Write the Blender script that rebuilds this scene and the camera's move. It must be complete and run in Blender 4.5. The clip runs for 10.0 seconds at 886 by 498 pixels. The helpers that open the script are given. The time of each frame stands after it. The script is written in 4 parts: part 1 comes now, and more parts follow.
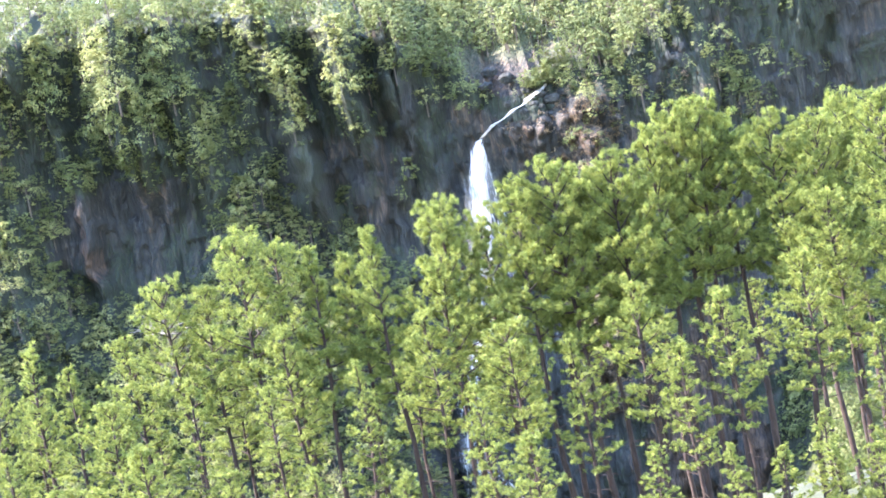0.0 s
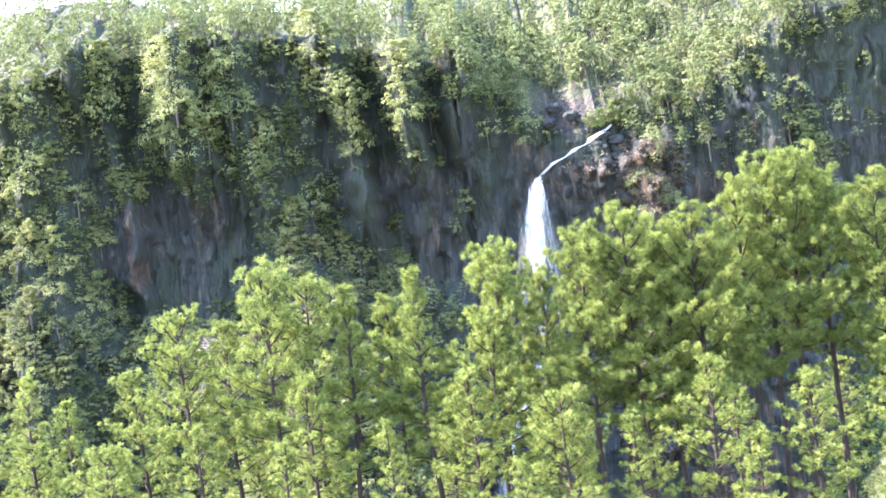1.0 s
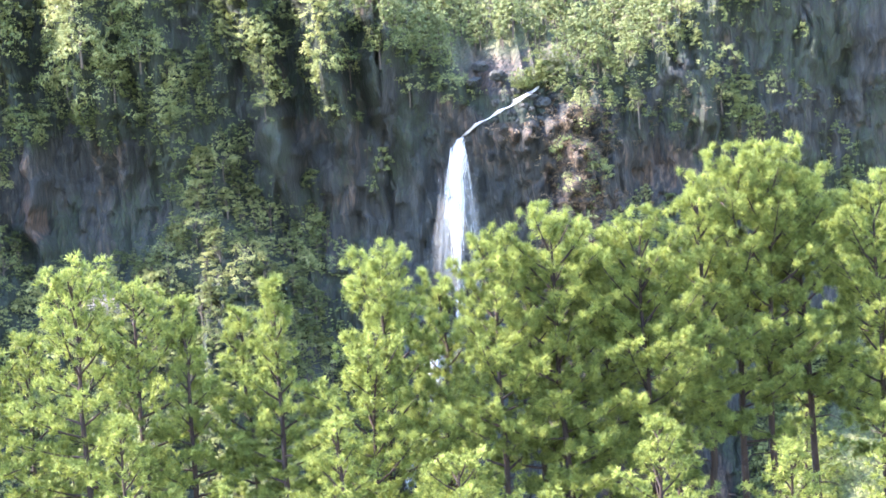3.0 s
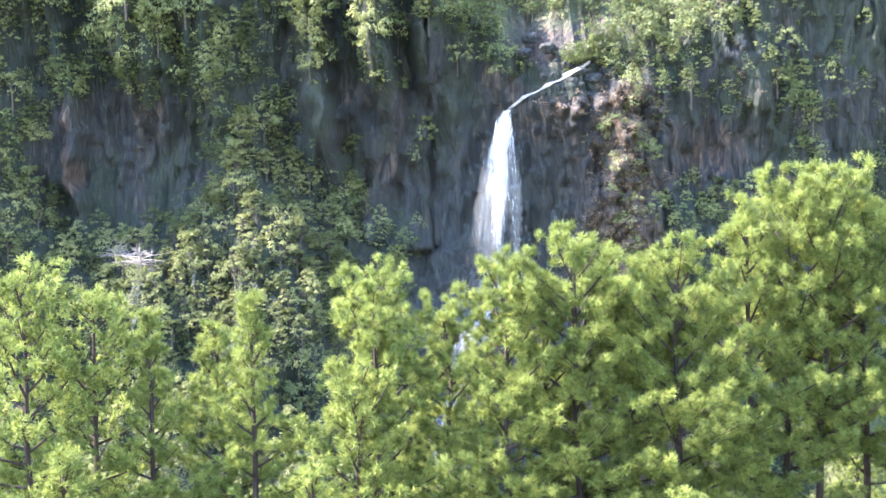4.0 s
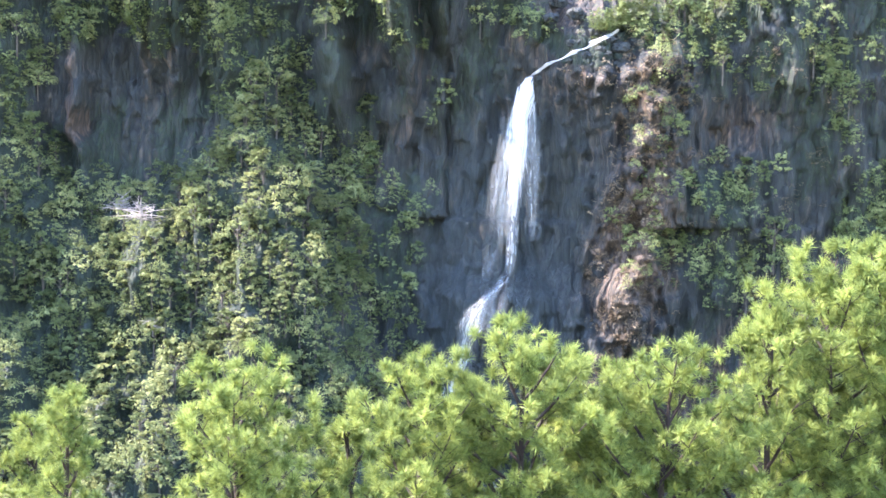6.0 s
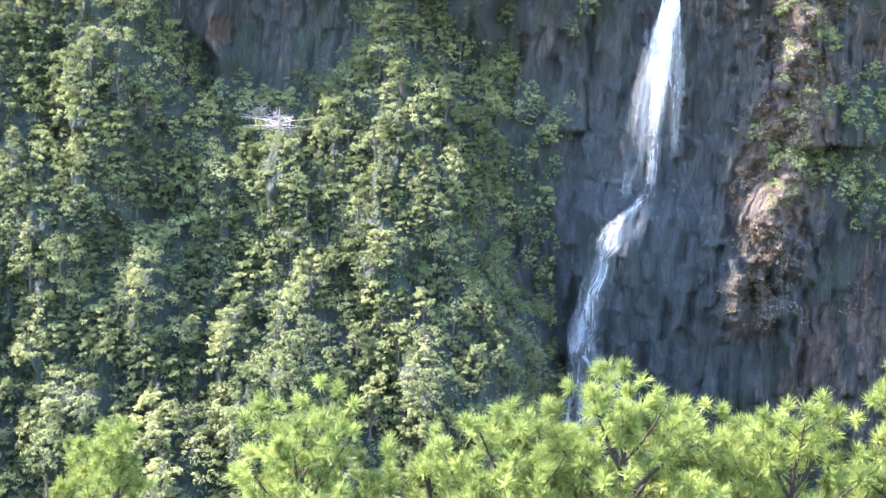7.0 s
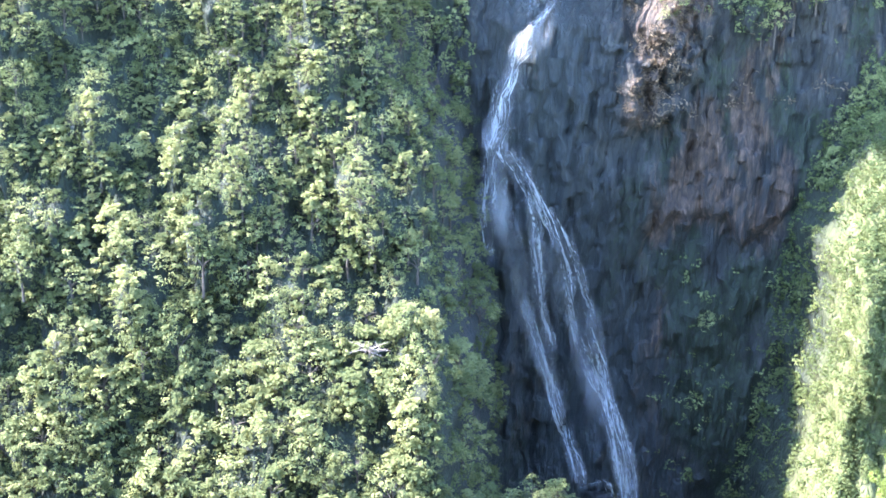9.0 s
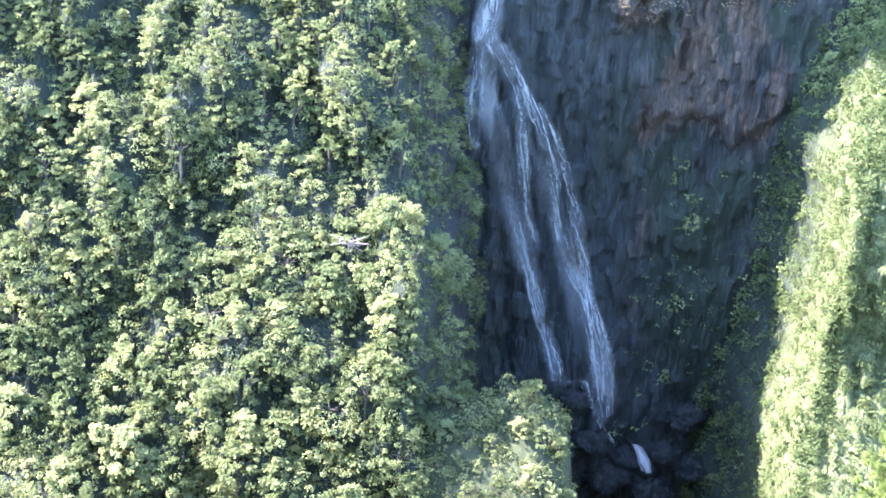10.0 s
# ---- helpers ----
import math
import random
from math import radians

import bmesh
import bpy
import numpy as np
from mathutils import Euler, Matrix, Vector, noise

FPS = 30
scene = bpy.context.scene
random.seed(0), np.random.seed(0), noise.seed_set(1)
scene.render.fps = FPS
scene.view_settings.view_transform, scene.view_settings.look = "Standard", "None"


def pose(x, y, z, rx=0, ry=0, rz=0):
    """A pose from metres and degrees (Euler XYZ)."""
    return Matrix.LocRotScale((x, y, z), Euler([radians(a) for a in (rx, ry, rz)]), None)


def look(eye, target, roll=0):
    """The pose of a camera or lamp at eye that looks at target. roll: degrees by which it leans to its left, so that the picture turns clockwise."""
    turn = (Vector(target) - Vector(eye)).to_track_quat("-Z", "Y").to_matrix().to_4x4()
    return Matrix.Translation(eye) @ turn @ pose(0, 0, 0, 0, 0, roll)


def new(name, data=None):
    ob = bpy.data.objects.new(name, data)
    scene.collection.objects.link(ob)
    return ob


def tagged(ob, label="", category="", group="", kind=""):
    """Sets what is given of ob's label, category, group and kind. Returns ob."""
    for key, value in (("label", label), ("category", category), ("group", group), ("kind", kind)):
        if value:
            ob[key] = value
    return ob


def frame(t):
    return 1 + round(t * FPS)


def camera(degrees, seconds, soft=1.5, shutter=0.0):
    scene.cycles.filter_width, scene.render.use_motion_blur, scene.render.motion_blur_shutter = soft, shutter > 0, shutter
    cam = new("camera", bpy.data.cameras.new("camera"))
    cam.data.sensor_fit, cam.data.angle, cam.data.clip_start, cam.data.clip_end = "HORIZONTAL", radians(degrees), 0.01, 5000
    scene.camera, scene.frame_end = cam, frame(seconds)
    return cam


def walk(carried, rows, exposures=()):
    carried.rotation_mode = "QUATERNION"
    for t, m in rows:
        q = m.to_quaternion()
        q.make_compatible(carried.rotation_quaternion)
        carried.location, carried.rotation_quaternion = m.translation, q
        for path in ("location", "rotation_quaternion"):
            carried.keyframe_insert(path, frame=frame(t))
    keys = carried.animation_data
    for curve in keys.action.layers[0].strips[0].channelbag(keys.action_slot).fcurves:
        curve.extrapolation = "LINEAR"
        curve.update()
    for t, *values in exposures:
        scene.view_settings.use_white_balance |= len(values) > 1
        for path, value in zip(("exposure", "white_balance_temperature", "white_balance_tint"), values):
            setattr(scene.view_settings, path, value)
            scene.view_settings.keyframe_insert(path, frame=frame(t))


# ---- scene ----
cam = camera(34.0, 10.0, soft=1.6, shutter=0.0)
PATH = [
    (0, (0.00, 0.00, 26.00), (1.20, 99.89, 21.46), -11.01),
    (0.5, (-0.01, 4.56, 26.20), (-0.84, 104.46, 21.77), -8.81),
    (1, (0.13, 8.91, 26.41), (-1.84, 108.87, 24.58), -6.90),
    (1.5, (0.42, 13.09, 26.68), (-2.45, 112.90, 21.21), -6.13),
    (2, (0.77, 17.31, 27.11), (-2.08, 117.23, 24.51), -5.36),
    (2.5, (1.30, 21.43, 27.53), (4.24, 121.26, 22.51), -4.67),
    (2.7, (1.47, 23.12, 27.65), (5.02, 122.94, 22.72), -4.90),
    (3.8, (2.90, 31.05, 28.90), (3.20, 130.70, 20.64), -1.86),
    (4, (3.26, 32.66, 29.20), (3.21, 132.36, 21.46), -1.62),
    (4.5, (3.90, 36.71, 29.70), (4.17, 136.51, 23.32), -0.92),
    (5, (4.64, 39.77, 30.30), (6.01, 139.58, 24.27), 0.04),
    (5.2, (4.87, 40.93, 30.51), (6.61, 140.71, 24.19), 0.19),
    (6.3, (6.34, 48.32, 31.71), (2.49, 147.37, 18.48), 1.58),
    (6.5, (6.43, 49.38, 32.05), (0.87, 148.11, 17.18), 1.81),
    (7, (6.84, 50.96, 33.33), (-4.37, 148.77, 15.75), 1.43),
    (7.5, (7.03, 37.96, 39.87), (0.28, 135.43, 18.59), 0.57),
    (8, (5.32, 25.76, 48.36), (-0.23, 122.15, 22.29), 0.55),
    (8.5, (0.87, 16.50, 58.68), (-2.85, 111.41, 27.40), 0.99),
    (9, (-0.25, 20.80, 64.28), (-3.10, 113.88, 27.85), 0.98),
    (9.5, (-0.16, 24.78, 64.88), (-2.35, 116.32, 24.67), 1.77),
    (10, (0.10, 28.53, 65.36), (-1.34, 118.28, 21.30), 3.51),
]
walk(cam, [(t, look(eye, target, roll)) for t, eye, target, roll in PATH],
     exposures=[(0.0, 3.5, 6200, 32), (6.5, 3.42, 6050, 31), (8.5, 3.74, 5700, 29), (10.0, 3.8, 5650, 29)])

# ---- light ----
SUN_TO = Vector((-0.70, 0.015, 0.71)).normalized()
world = bpy.data.worlds.new("world")
world.use_nodes = True
scene.world = world
wt = world.node_tree
sky = wt.nodes.new("ShaderNodeTexSky")
sky.sky_type, sky.sun_disc = "NISHITA", False
sky.air_density, sky.dust_density, sky.ozone_density = 1.6, 0.4, 3.5
sky.sun_elevation = math.asin(SUN_TO.z)
sky.sun_rotation = math.atan2(SUN_TO.x, SUN_TO.y)
wt.links.new(sky.outputs[0], wt.nodes["Background"].inputs[0])
wt.nodes["Background"].inputs[1].default_value = 0.15
sun_data = bpy.data.lights.new("sun", "SUN")
sun_data.energy, sun_data.angle, sun_data.color = 3.6, radians(0.5), (1.0, 0.93, 0.78)
sun = new("sun", sun_data)
sun.matrix_world = look(SUN_TO * 300, (0, 0, 0))


# ---- materials ----
class Mat:
    """A small wrapper to write node materials briefly."""

    def __init__(self, name):
        self.m = bpy.data.materials.new(name)
        self.m.use_nodes = True
        self.t = self.m.node_tree
        self.p = self.t.nodes["Principled BSDF"]
        self.out = self.t.nodes["Material Output"]

    def node(self, kind, **values):
        n = self.t.nodes.new("ShaderNode" + kind)
        for k, v in values.items():
            n.inputs[k].default_value = v
        return n

    def link(self, a, b):
        self.t.links.new(a, b)

    def coords(self, scale):
        g = self.node("NewGeometry")
        mp = self.node("Mapping")
        mp.inputs["Scale"].default_value = scale
        self.link(g.outputs["Position"], mp.inputs["Vector"])
        return mp.outputs[0]

    def noise(self, scale, detail=4.0, vector=None, rough=0.55):
        n = self.node("TexNoise", Scale=scale, Detail=detail, Roughness=rough)
        if vector is not None:
            self.link(vector, n.inputs["Vector"])
        return n.outputs["Fac"]

    def ramp(self, fac, stops):
        r = self.node("ValToRGB")
        el = r.color_ramp.elements
        while len(el) < len(stops):
            el.new(0.5)
        for e, (pos_, col) in zip(el, stops):
            e.position, e.color = pos_, (*col, 1) if len(col) == 3 else col
        self.link(fac, r.inputs[0])
        return r.outputs[0]

    def mix(self, fac, a, b):
        n = self.t.nodes.new("ShaderNodeMix")
        n.data_type = "RGBA"
        for sock, v in ((n.inputs[0], fac), (n.inputs[6], a), (n.inputs[7], b)):
            if hasattr(v, "links"):
                self.link(v, sock)
            else:
                sock.default_value = v if not isinstance(v, tuple) else (*v, 1)
        return n.outputs[2]

    def maths(self, op, a, b=0.0):
        n = self.t.nodes.new("ShaderNodeMath")
        n.operation = op
        for sock, v in ((n.inputs[0], a), (n.inputs[1], b)):
            if hasattr(v, "links"):
                self.link(v, sock)
            else:
                sock.default_value = v
        return n.outputs[0]

    def bump(self, height, strength, distance):
        b = self.node("Bump", Strength=strength, Distance=distance)
        self.link(height, b.inputs["Height"])
        self.link(b.outputs[0], self.p.inputs["Normal"])


def foliage(name, dark, mid, light, through_part=0.35, rough=0.5, patch=0.12, by_plant=0.32):
    """Leaves or needles: colour by leaf and by patch, with light passing through them."""
    m = Mat(name)
    g = m.node("NewGeometry")
    o = m.node("ObjectInfo")
    n = m.noise(patch, 3.0, m.coords((1, 1, 1)))
    tone = m.node("Attribute")
    tone.attribute_name = "tone"
    each = m.maths("FRACT", m.maths("ADD", tone.outputs["Fac"], o.outputs["Random"]))
    f = m.maths("ADD", m.maths("MULTIPLY", g.outputs["Random Per Island"], 0.26), m.maths("MULTIPLY", n, 0.40))
    f = m.maths("ADD", f, m.maths("MULTIPLY", each, by_plant))
    col = m.ramp(f, [(0.22 if by_plant > 0.2 else 0.18, dark), (0.5 if by_plant > 0.2 else 0.43, mid), (0.8 if by_plant > 0.2 else 0.68, light)])
    m.link(col, m.p.inputs["Base Color"])
    m.p.inputs["Roughness"].default_value = rough
    m.p.inputs["Specular IOR Level"].default_value = 0.10
    tr = m.node("BsdfTranslucent")
    m.link(col, tr.inputs["Color"])
    mx = m.node("MixShader", Fac=through_part)
    m.link(m.p.outputs[0], mx.inputs[1])
    m.link(tr.outputs[0], mx.inputs[2])
    m.link(mx.outputs[0], m.out.inputs[0])
    return m.m


NEEDLE = foliage("pine_needles", (0.074, 0.104, 0.028), (0.20, 0.25, 0.062), (0.40, 0.45, 0.118), 0.38, 0.5, 1.3, 0.24)
LEAF = foliage("broad_leaves", (0.062, 0.086, 0.033), (0.14, 0.168, 0.065), (0.265, 0.285, 0.112), 0.36, 0.6, 0.10, 0.46)
LEAF_PALE = foliage("plateau_leaves", (0.10, 0.13, 0.05), (0.17, 0.21, 0.085), (0.26, 0.30, 0.125), 0.35, 0.5, 0.06)
LEAF_RIDGE = foliage("ridge_leaves", (0.05, 0.078, 0.026), (0.11, 0.145, 0.052), (0.22, 0.25, 0.095), 0.35, 0.5, 0.10)
SHRUB = foliage("cliff_shrub_leaves", (0.075, 0.105, 0.040), (0.195, 0.235, 0.09), (0.38, 0.41, 0.17), 0.36, 0.55, 0.15)
DRY = foliage("dry_grass", (0.10, 0.08, 0.05), (0.20, 0.155, 0.10), (0.33, 0.27, 0.18), 0.2, 0.7, 0.2)


def rock_material(name, tint=1.0):
    m = Mat(name)
    streak = m.noise(1.0, 4.0, m.coords((0.7, 0.7, 0.10)), 0.55)
    fine = m.noise(1.1, 8.0, m.coords((1, 1, 0.5)), 0.65)
    big = m.noise(0.05, 4.0, m.coords((1, 1, 0.6)))
    base = m.ramp(streak, [(0.30, (0.010 * tint, 0.014 * tint, 0.013 * tint)), (0.5, (0.019 * tint, 0.024 * tint, 0.021 * tint)),
                           (0.78, (0.060 * tint, 0.060 * tint, 0.051 * tint))])
    rust = m.ramp(m.maths("ADD", m.maths("MULTIPLY", fine, 0.5), m.maths("MULTIPLY", streak, 0.5)), [(0.36, (0.022, 0.017, 0.012)), (0.53, (0.075, 0.050, 0.031)), (0.72, (0.21, 0.135, 0.085))])
    red = m.node("Attribute")
    red.attribute_name = "rust"
    mask = m.maths("ADD", m.maths("ADD", m.maths("MULTIPLY", big, 0.6), m.maths("MULTIPLY", streak, 0.4)), m.maths("MULTIPLY", red.outputs["Fac"], 0.14))
    col = m.mix(m.ramp(mask, [(0.56, (0, 0, 0)), (0.68, (0.85, 0.85, 0.85))]), base, rust)
    at = m.node("Attribute")
    at.attribute_name = "cover"
    # Dark green moss; its low tone also stands for shade under trees.
    moss_shade = m.ramp(fine, [(0.3, (0.008, 0.015, 0.008)), (0.55, (0.016, 0.028, 0.013)), (0.75, (0.034, 0.050, 0.021))])
    cov = m.maths("ADD", at.outputs["Fac"], m.maths("MULTIPLY", m.maths("SUBTRACT", fine, 0.5), 1.2))
    col = m.mix(m.ramp(cov, [(0.42, (0, 0, 0)), (0.72, (1, 1, 1))]), col, moss_shade)
    g2 = m.node("Attribute")
    g2.attribute_name = "grass"
    grass = m.ramp(fine, [(0.3, (0.05, 0.07, 0.02)), (0.7, (0.15, 0.165, 0.055))])
    col = m.mix(g2.outputs["Fac"], col, grass)
    # Wet rock by the falls, darkened further to hold the alcove's shade.
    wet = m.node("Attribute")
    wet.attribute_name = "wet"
    soaked_shade = m.ramp(fine, [(0.3, (0.013, 0.021, 0.020)), (0.7, (0.026, 0.037, 0.034))])
    col = m.mix(m.maths("MULTIPLY", wet.outputs["Fac"], 0.85), col, soaked_shade)
    crack = m.node("TexVoronoi", Scale=0.62)
    crack.feature = "DISTANCE_TO_EDGE"
    warp = m.node("VectorMath")
    warp.operation = "MULTIPLY_ADD"
    shift = m.node("TexNoise", Scale=0.5, Detail=3.0)
    m.link(shift.outputs["Color"], warp.inputs[0])
    warp.inputs[1].default_value = (0.5, 0.5, 0.5)
    m.link(m.coords((1, 1, 0.2)), warp.inputs[2])
    m.link(warp.outputs[0], crack.inputs["Vector"])
    joint = m.ramp(crack.outputs["Distance"], [(0.0, (0.55, 0.55, 0.55)), (0.10, (1, 1, 1))])
    col = m.mix(joint, (0.004, 0.005, 0.005), col)
    m.link(col, m.p.inputs["Base Color"])
    m.p.inputs["Roughness"].default_value = 0.8
    h = m.maths("ADD", m.maths("MULTIPLY", streak, 0.35), m.maths("MULTIPLY", fine, 0.9))
    m.bump(m.maths("ADD", h, m.maths("MULTIPLY", m.maths("MINIMUM", crack.outputs["Distance"], 0.25), 1.6)), 0.9, 0.9)
    return m.m


ROCK = rock_material("cliff_rock")
BOULDER = rock_material("wet_boulder", 0.6)
SPUR = rock_material("dry_boulder", 1.3)


def bark_material(name, lo, hi):
    m = Mat(name)
    n = m.noise(3.0, 6.0, m.coords((2.0, 2.0, 0.5)), 0.65)
    m.link(m.ramp(n, [(0.3, lo), (0.7, hi)]), m.p.inputs["Base Color"])
    m.p.inputs["Roughness"].default_value = 0.9
    m.bump(n, 0.8, 0.05)
    return m.m


BARK = bark_material("pine_bark", (0.012, 0.008, 0.006), (0.045, 0.028, 0.020))
DEAD = bark_material("dead_wood", (0.20, 0.17, 0.15), (0.42, 0.38, 0.34))
TRUNK_PALE = bark_material("pale_bark", (0.035, 0.03, 0.024), (0.11, 0.095, 0.072))


def soil_material():
    m = Mat("forest_floor")
    n = m.noise(0.5, 7.0, m.coords((1, 1, 1)), 0.65)
    m.link(m.ramp(n, [(0.3, (0.018, 0.024, 0.010)), (0.5, (0.036, 0.046, 0.017)), (0.7, (0.06, 0.06, 0.028))]), m.p.inputs["Base Color"])
    m.p.inputs["Roughness"].default_value = 0.95
    m.bump(n, 0.7, 0.4)
    return m.m


SOIL = soil_material()


def water_material(name, gain, cut, most, across=2.4, tint=(0.70, 0.74, 0.71)):
    """Falling white water: torn into long threads, clear between them."""
    m = Mat(name)
    uv = m.node("UVMap")
    mp = m.node("Mapping")
    mp.inputs["Scale"].default_value = (across, 0.05, 1)
    m.link(uv.outputs[0], mp.inputs["Vector"])
    n1 = m.noise(1.0, 5.0, mp.outputs[0], 0.6)
    mp2 = m.node("Mapping")
    mp2.inputs["Scale"].default_value = (3.5, 0.5, 1)
    m.link(uv.outputs[0], mp2.inputs["Vector"])
    n2 = m.noise(1.0, 4.0, mp2.outputs[0], 0.6)
    n = m.maths("ADD", m.maths("MULTIPLY", n1, 0.65), m.maths("MULTIPLY", n2, 0.35))
    edge = m.node("Attribute")
    edge.attribute_name = "body"
    a = m.maths("ADD", m.maths("MULTIPLY", m.maths("SUBTRACT", n, cut), gain), m.maths("SUBTRACT", edge.outputs["Fac"], 0.5))
    a = m.maths("MULTIPLY", m.ramp(a, [(0.0, (0, 0, 0)), (0.9, (1, 1, 1))]), m.ramp(edge.outputs["Fac"], [(0.0, (0, 0, 0)), (0.35, (1, 1, 1))]))
    a = m.maths("MULTIPLY", a, most)
    m.p.inputs["Base Color"].default_value = (*tint, 1)
    m.p.inputs["Roughness"].default_value = 0.5
    tl = m.node("BsdfTranslucent")
    tl.inputs["Color"].default_value = (*tint, 1)
    mx = m.node("MixShader", Fac=0.45)
    m.link(m.p.outputs[0], mx.inputs[1])
    m.link(tl.outputs[0], mx.inputs[2])
    tp = m.node("BsdfTransparent")
    m2 = m.node("MixShader")
    m.link(a, m2.inputs[0])
    m.link(tp.outputs[0], m2.inputs[1])
    m.link(mx.outputs[0], m2.inputs[2])
    m.link(m2.outputs[0], m.out.inputs[0])
    return m.m


# White water with the sun's warmth put into its tint; the others stay duller.
WATER_SUN_TINT = water_material("sun_tinted_water", 2.6, 0.37, 0.96, tint=(0.90, 0.89, 0.86))
WATER_THREADS = water_material("water_threads", 3.4, 0.56, 0.68, 1.2)
WATER_VEIL = water_material("water_veil", 2.6, 0.60, 0.40, 1.1)


# ---- number helpers ----
def lattice(ix, iy, iz, seed):
    with np.errstate(over="ignore"):
        h = ix.astype(np.uint32) * np.uint32(374761393) + iy.astype(np.uint32) * np.uint32(668265263) + iz.astype(np.uint32) * np.uint32(2147483647) + np.uint32(seed * 974711)
        h = (h ^ (h >> np.uint32(13))) * np.uint32(1274126177)
        h = h ^ (h >> np.uint32(16))
    return h.astype(np.float64) / 4294967295.0


def soft_noise(x, y, z, seed=1):
    """Smooth value noise from -1 to 1."""
    x, y, z = np.broadcast_arrays(np.asarray(x, float), np.asarray(y, float), np.asarray(z, float))
    fx, fy, fz = np.floor(x), np.floor(y), np.floor(z)
    ux, uy, uz = (v * v * (3 - 2 * v) for v in (x - fx, y - fy, z - fz))
    ix, iy, iz = (v.astype(np.int64) & 0xFFFFFF for v in (fx, fy, fz))
    total = 0
    for a in (0, 1):
        for b in (0, 1):
            for c in (0, 1):
                w = (ux if a else 1 - ux) * (uy if b else 1 - uy) * (uz if c else 1 - uz)
                total = total + w * lattice(ix + a, iy + b, iz + c, seed)
    return total * 2 - 1


def fractal(x, y, z, seed=1, octaves=4):
    total, amp = 0, 1.0
    for k in range(octaves):
        total = total + amp * soft_noise(x * 2**k, y * 2**k, z * 2**k, seed + k)
        amp *= 0.5
    return total


def ease(v, a, b):
    u = np.clip((np.asarray(v, float) - a) / (b - a), 0, 1)
    return u * u * (3 - 2 * u)


def grid_mesh(name, P, material, smooth=True):
    """A sheet from an array of places (rows, columns, 3)."""
    r, c = P.shape[:2]
    i = np.arange(r * c).reshape(r, c)
    q = np.stack([i[:-1, :-1], i[:-1, 1:], i[1:, 1:], i[1:, :-1]], -1).reshape(-1, 4)
    return raw_mesh(name, P.reshape(-1, 3), q, material, smooth)


def raw_mesh(name, verts, faces, material, smooth=False):
    me = bpy.data.meshes.new(name)
    n, k = faces.shape
    me.vertices.add(len(verts))
    me.vertices.foreach_set("co", np.ascontiguousarray(verts, np.float32).ravel())
    me.loops.add(n * k)
    me.loops.foreach_set("vertex_index", np.ascontiguousarray(faces, np.int32).ravel())
    me.polygons.add(n)
    me.polygons.foreach_set("loop_start", np.arange(0, n * k, k, dtype=np.int32))
    if smooth:
        me.polygons.foreach_set("use_smooth", np.ones(n, bool))
    me.update(calc_edges=True)
    me.materials.append(material)
    return me


def loose_mesh(name, V, material):
    """Separate faces from an array (faces, corners, 3)."""
    n, k = V.shape[:2]
    return raw_mesh(name, V.reshape(-1, 3), np.arange(n * k).reshape(n, k), material)


def toned(me, blocks, seed):
    """One random tone for each plant joined into me."""
    r = np.random.default_rng(seed)
    values = np.concatenate([np.full(len(v), r.uniform(0, 0.999)) for v in blocks])
    me.attributes.new("tone", "FLOAT", "FACE").data.foreach_set("value", values.astype(np.float32))
    return me


def part(name, me, parent, label=""):
    ob = new(name, me)
    ob.parent = parent
    return tagged(ob, label)


def tube(points, radii, sides=6):
    """Faces of a tapered tube along points."""
    P = np.asarray(points, float)
    d = np.gradient(P, axis=0)
    d /= np.linalg.norm(d, axis=1, keepdims=True) + 1e-9
    ref = np.where(np.abs(d[:, 2:3]) > 0.9, [[1.0, 0, 0]], [[0, 0, 1.0]])
    a = np.cross(d, ref)
    a /= np.linalg.norm(a, axis=1, keepdims=True)
    b = np.cross(d, a)
    th = np.linspace(0, 2 * np.pi, sides, endpoint=False)
    ring = P[:, None] + np.asarray(radii)[:, None, None] * (np.cos(th)[None, :, None] * a[:, None] + np.sin(th)[None, :, None] * b[:, None])
    nx = np.roll(ring, -1, axis=1)
    return np.stack([ring[:-1], nx[:-1], nx[1:], ring[1:]], 2).reshape(-1, 4, 3)


def welded(me):
    bm = bmesh.new()
    bm.from_mesh(me)
    bmesh.ops.remove_doubles(bm, verts=bm.verts, dist=0.0005)
    for f in bm.faces:
        f.smooth = True
    bm.to_mesh(me)
    bm.free()
    return me


# ---- the cliff, its plateau and the gorge ----
RIM_X = [-330, -150, -120, -97, -75, -53, -23, -6, 7, 20, 28, 36, 47, 59, 70, 86, 121, 170, 330]
RIM_Z = [77, 73, 72, 83, 85, 83, 76, 70, 63, 53, 45, 44, 49, 46, 54, 67, 72, 77, 81]
EDGE_Z = [-220, -160, -137, -129, -108, -83, -47, -27, -10, 15, 34]
EDGE_X = [5, 5, 5, 5, 3, 0, -5, -16, -19, -17, -25]


def rim(x):
    return np.interp(x, RIM_X, RIM_Z) + 1.5 * soft_noise(x / 9.0, 0, 0, 5)


TOP_X = [-160, -120, -104, -92, -76, -62, -45, -36, -28, -19, -8, 2, 40]
TOP_Z = [40, 36, 24, 8, 3, 18, 33, 29, 13, 26, 23, 6, -70]


def slope_top(x):
    return np.interp(x, TOP_X, TOP_Z) + 2.0 * soft_noise(np.asarray(x) / 5.0, 3.0, 0, 6)


def wooded(x, z):
    """Share of forest on the slope."""
    return slope_share(x, z) * ease(slope_top(x) - z, -3, 5)


def slope_share(x, z):
    """1 on the wooded slope beside the falls, 0 past its edge."""
    e = np.interp(z, EDGE_Z, EDGE_X) + 1.8 * soft_noise(z / 14.0, 3.3, 0, 8)
    return ease(e - x, -2, 14)


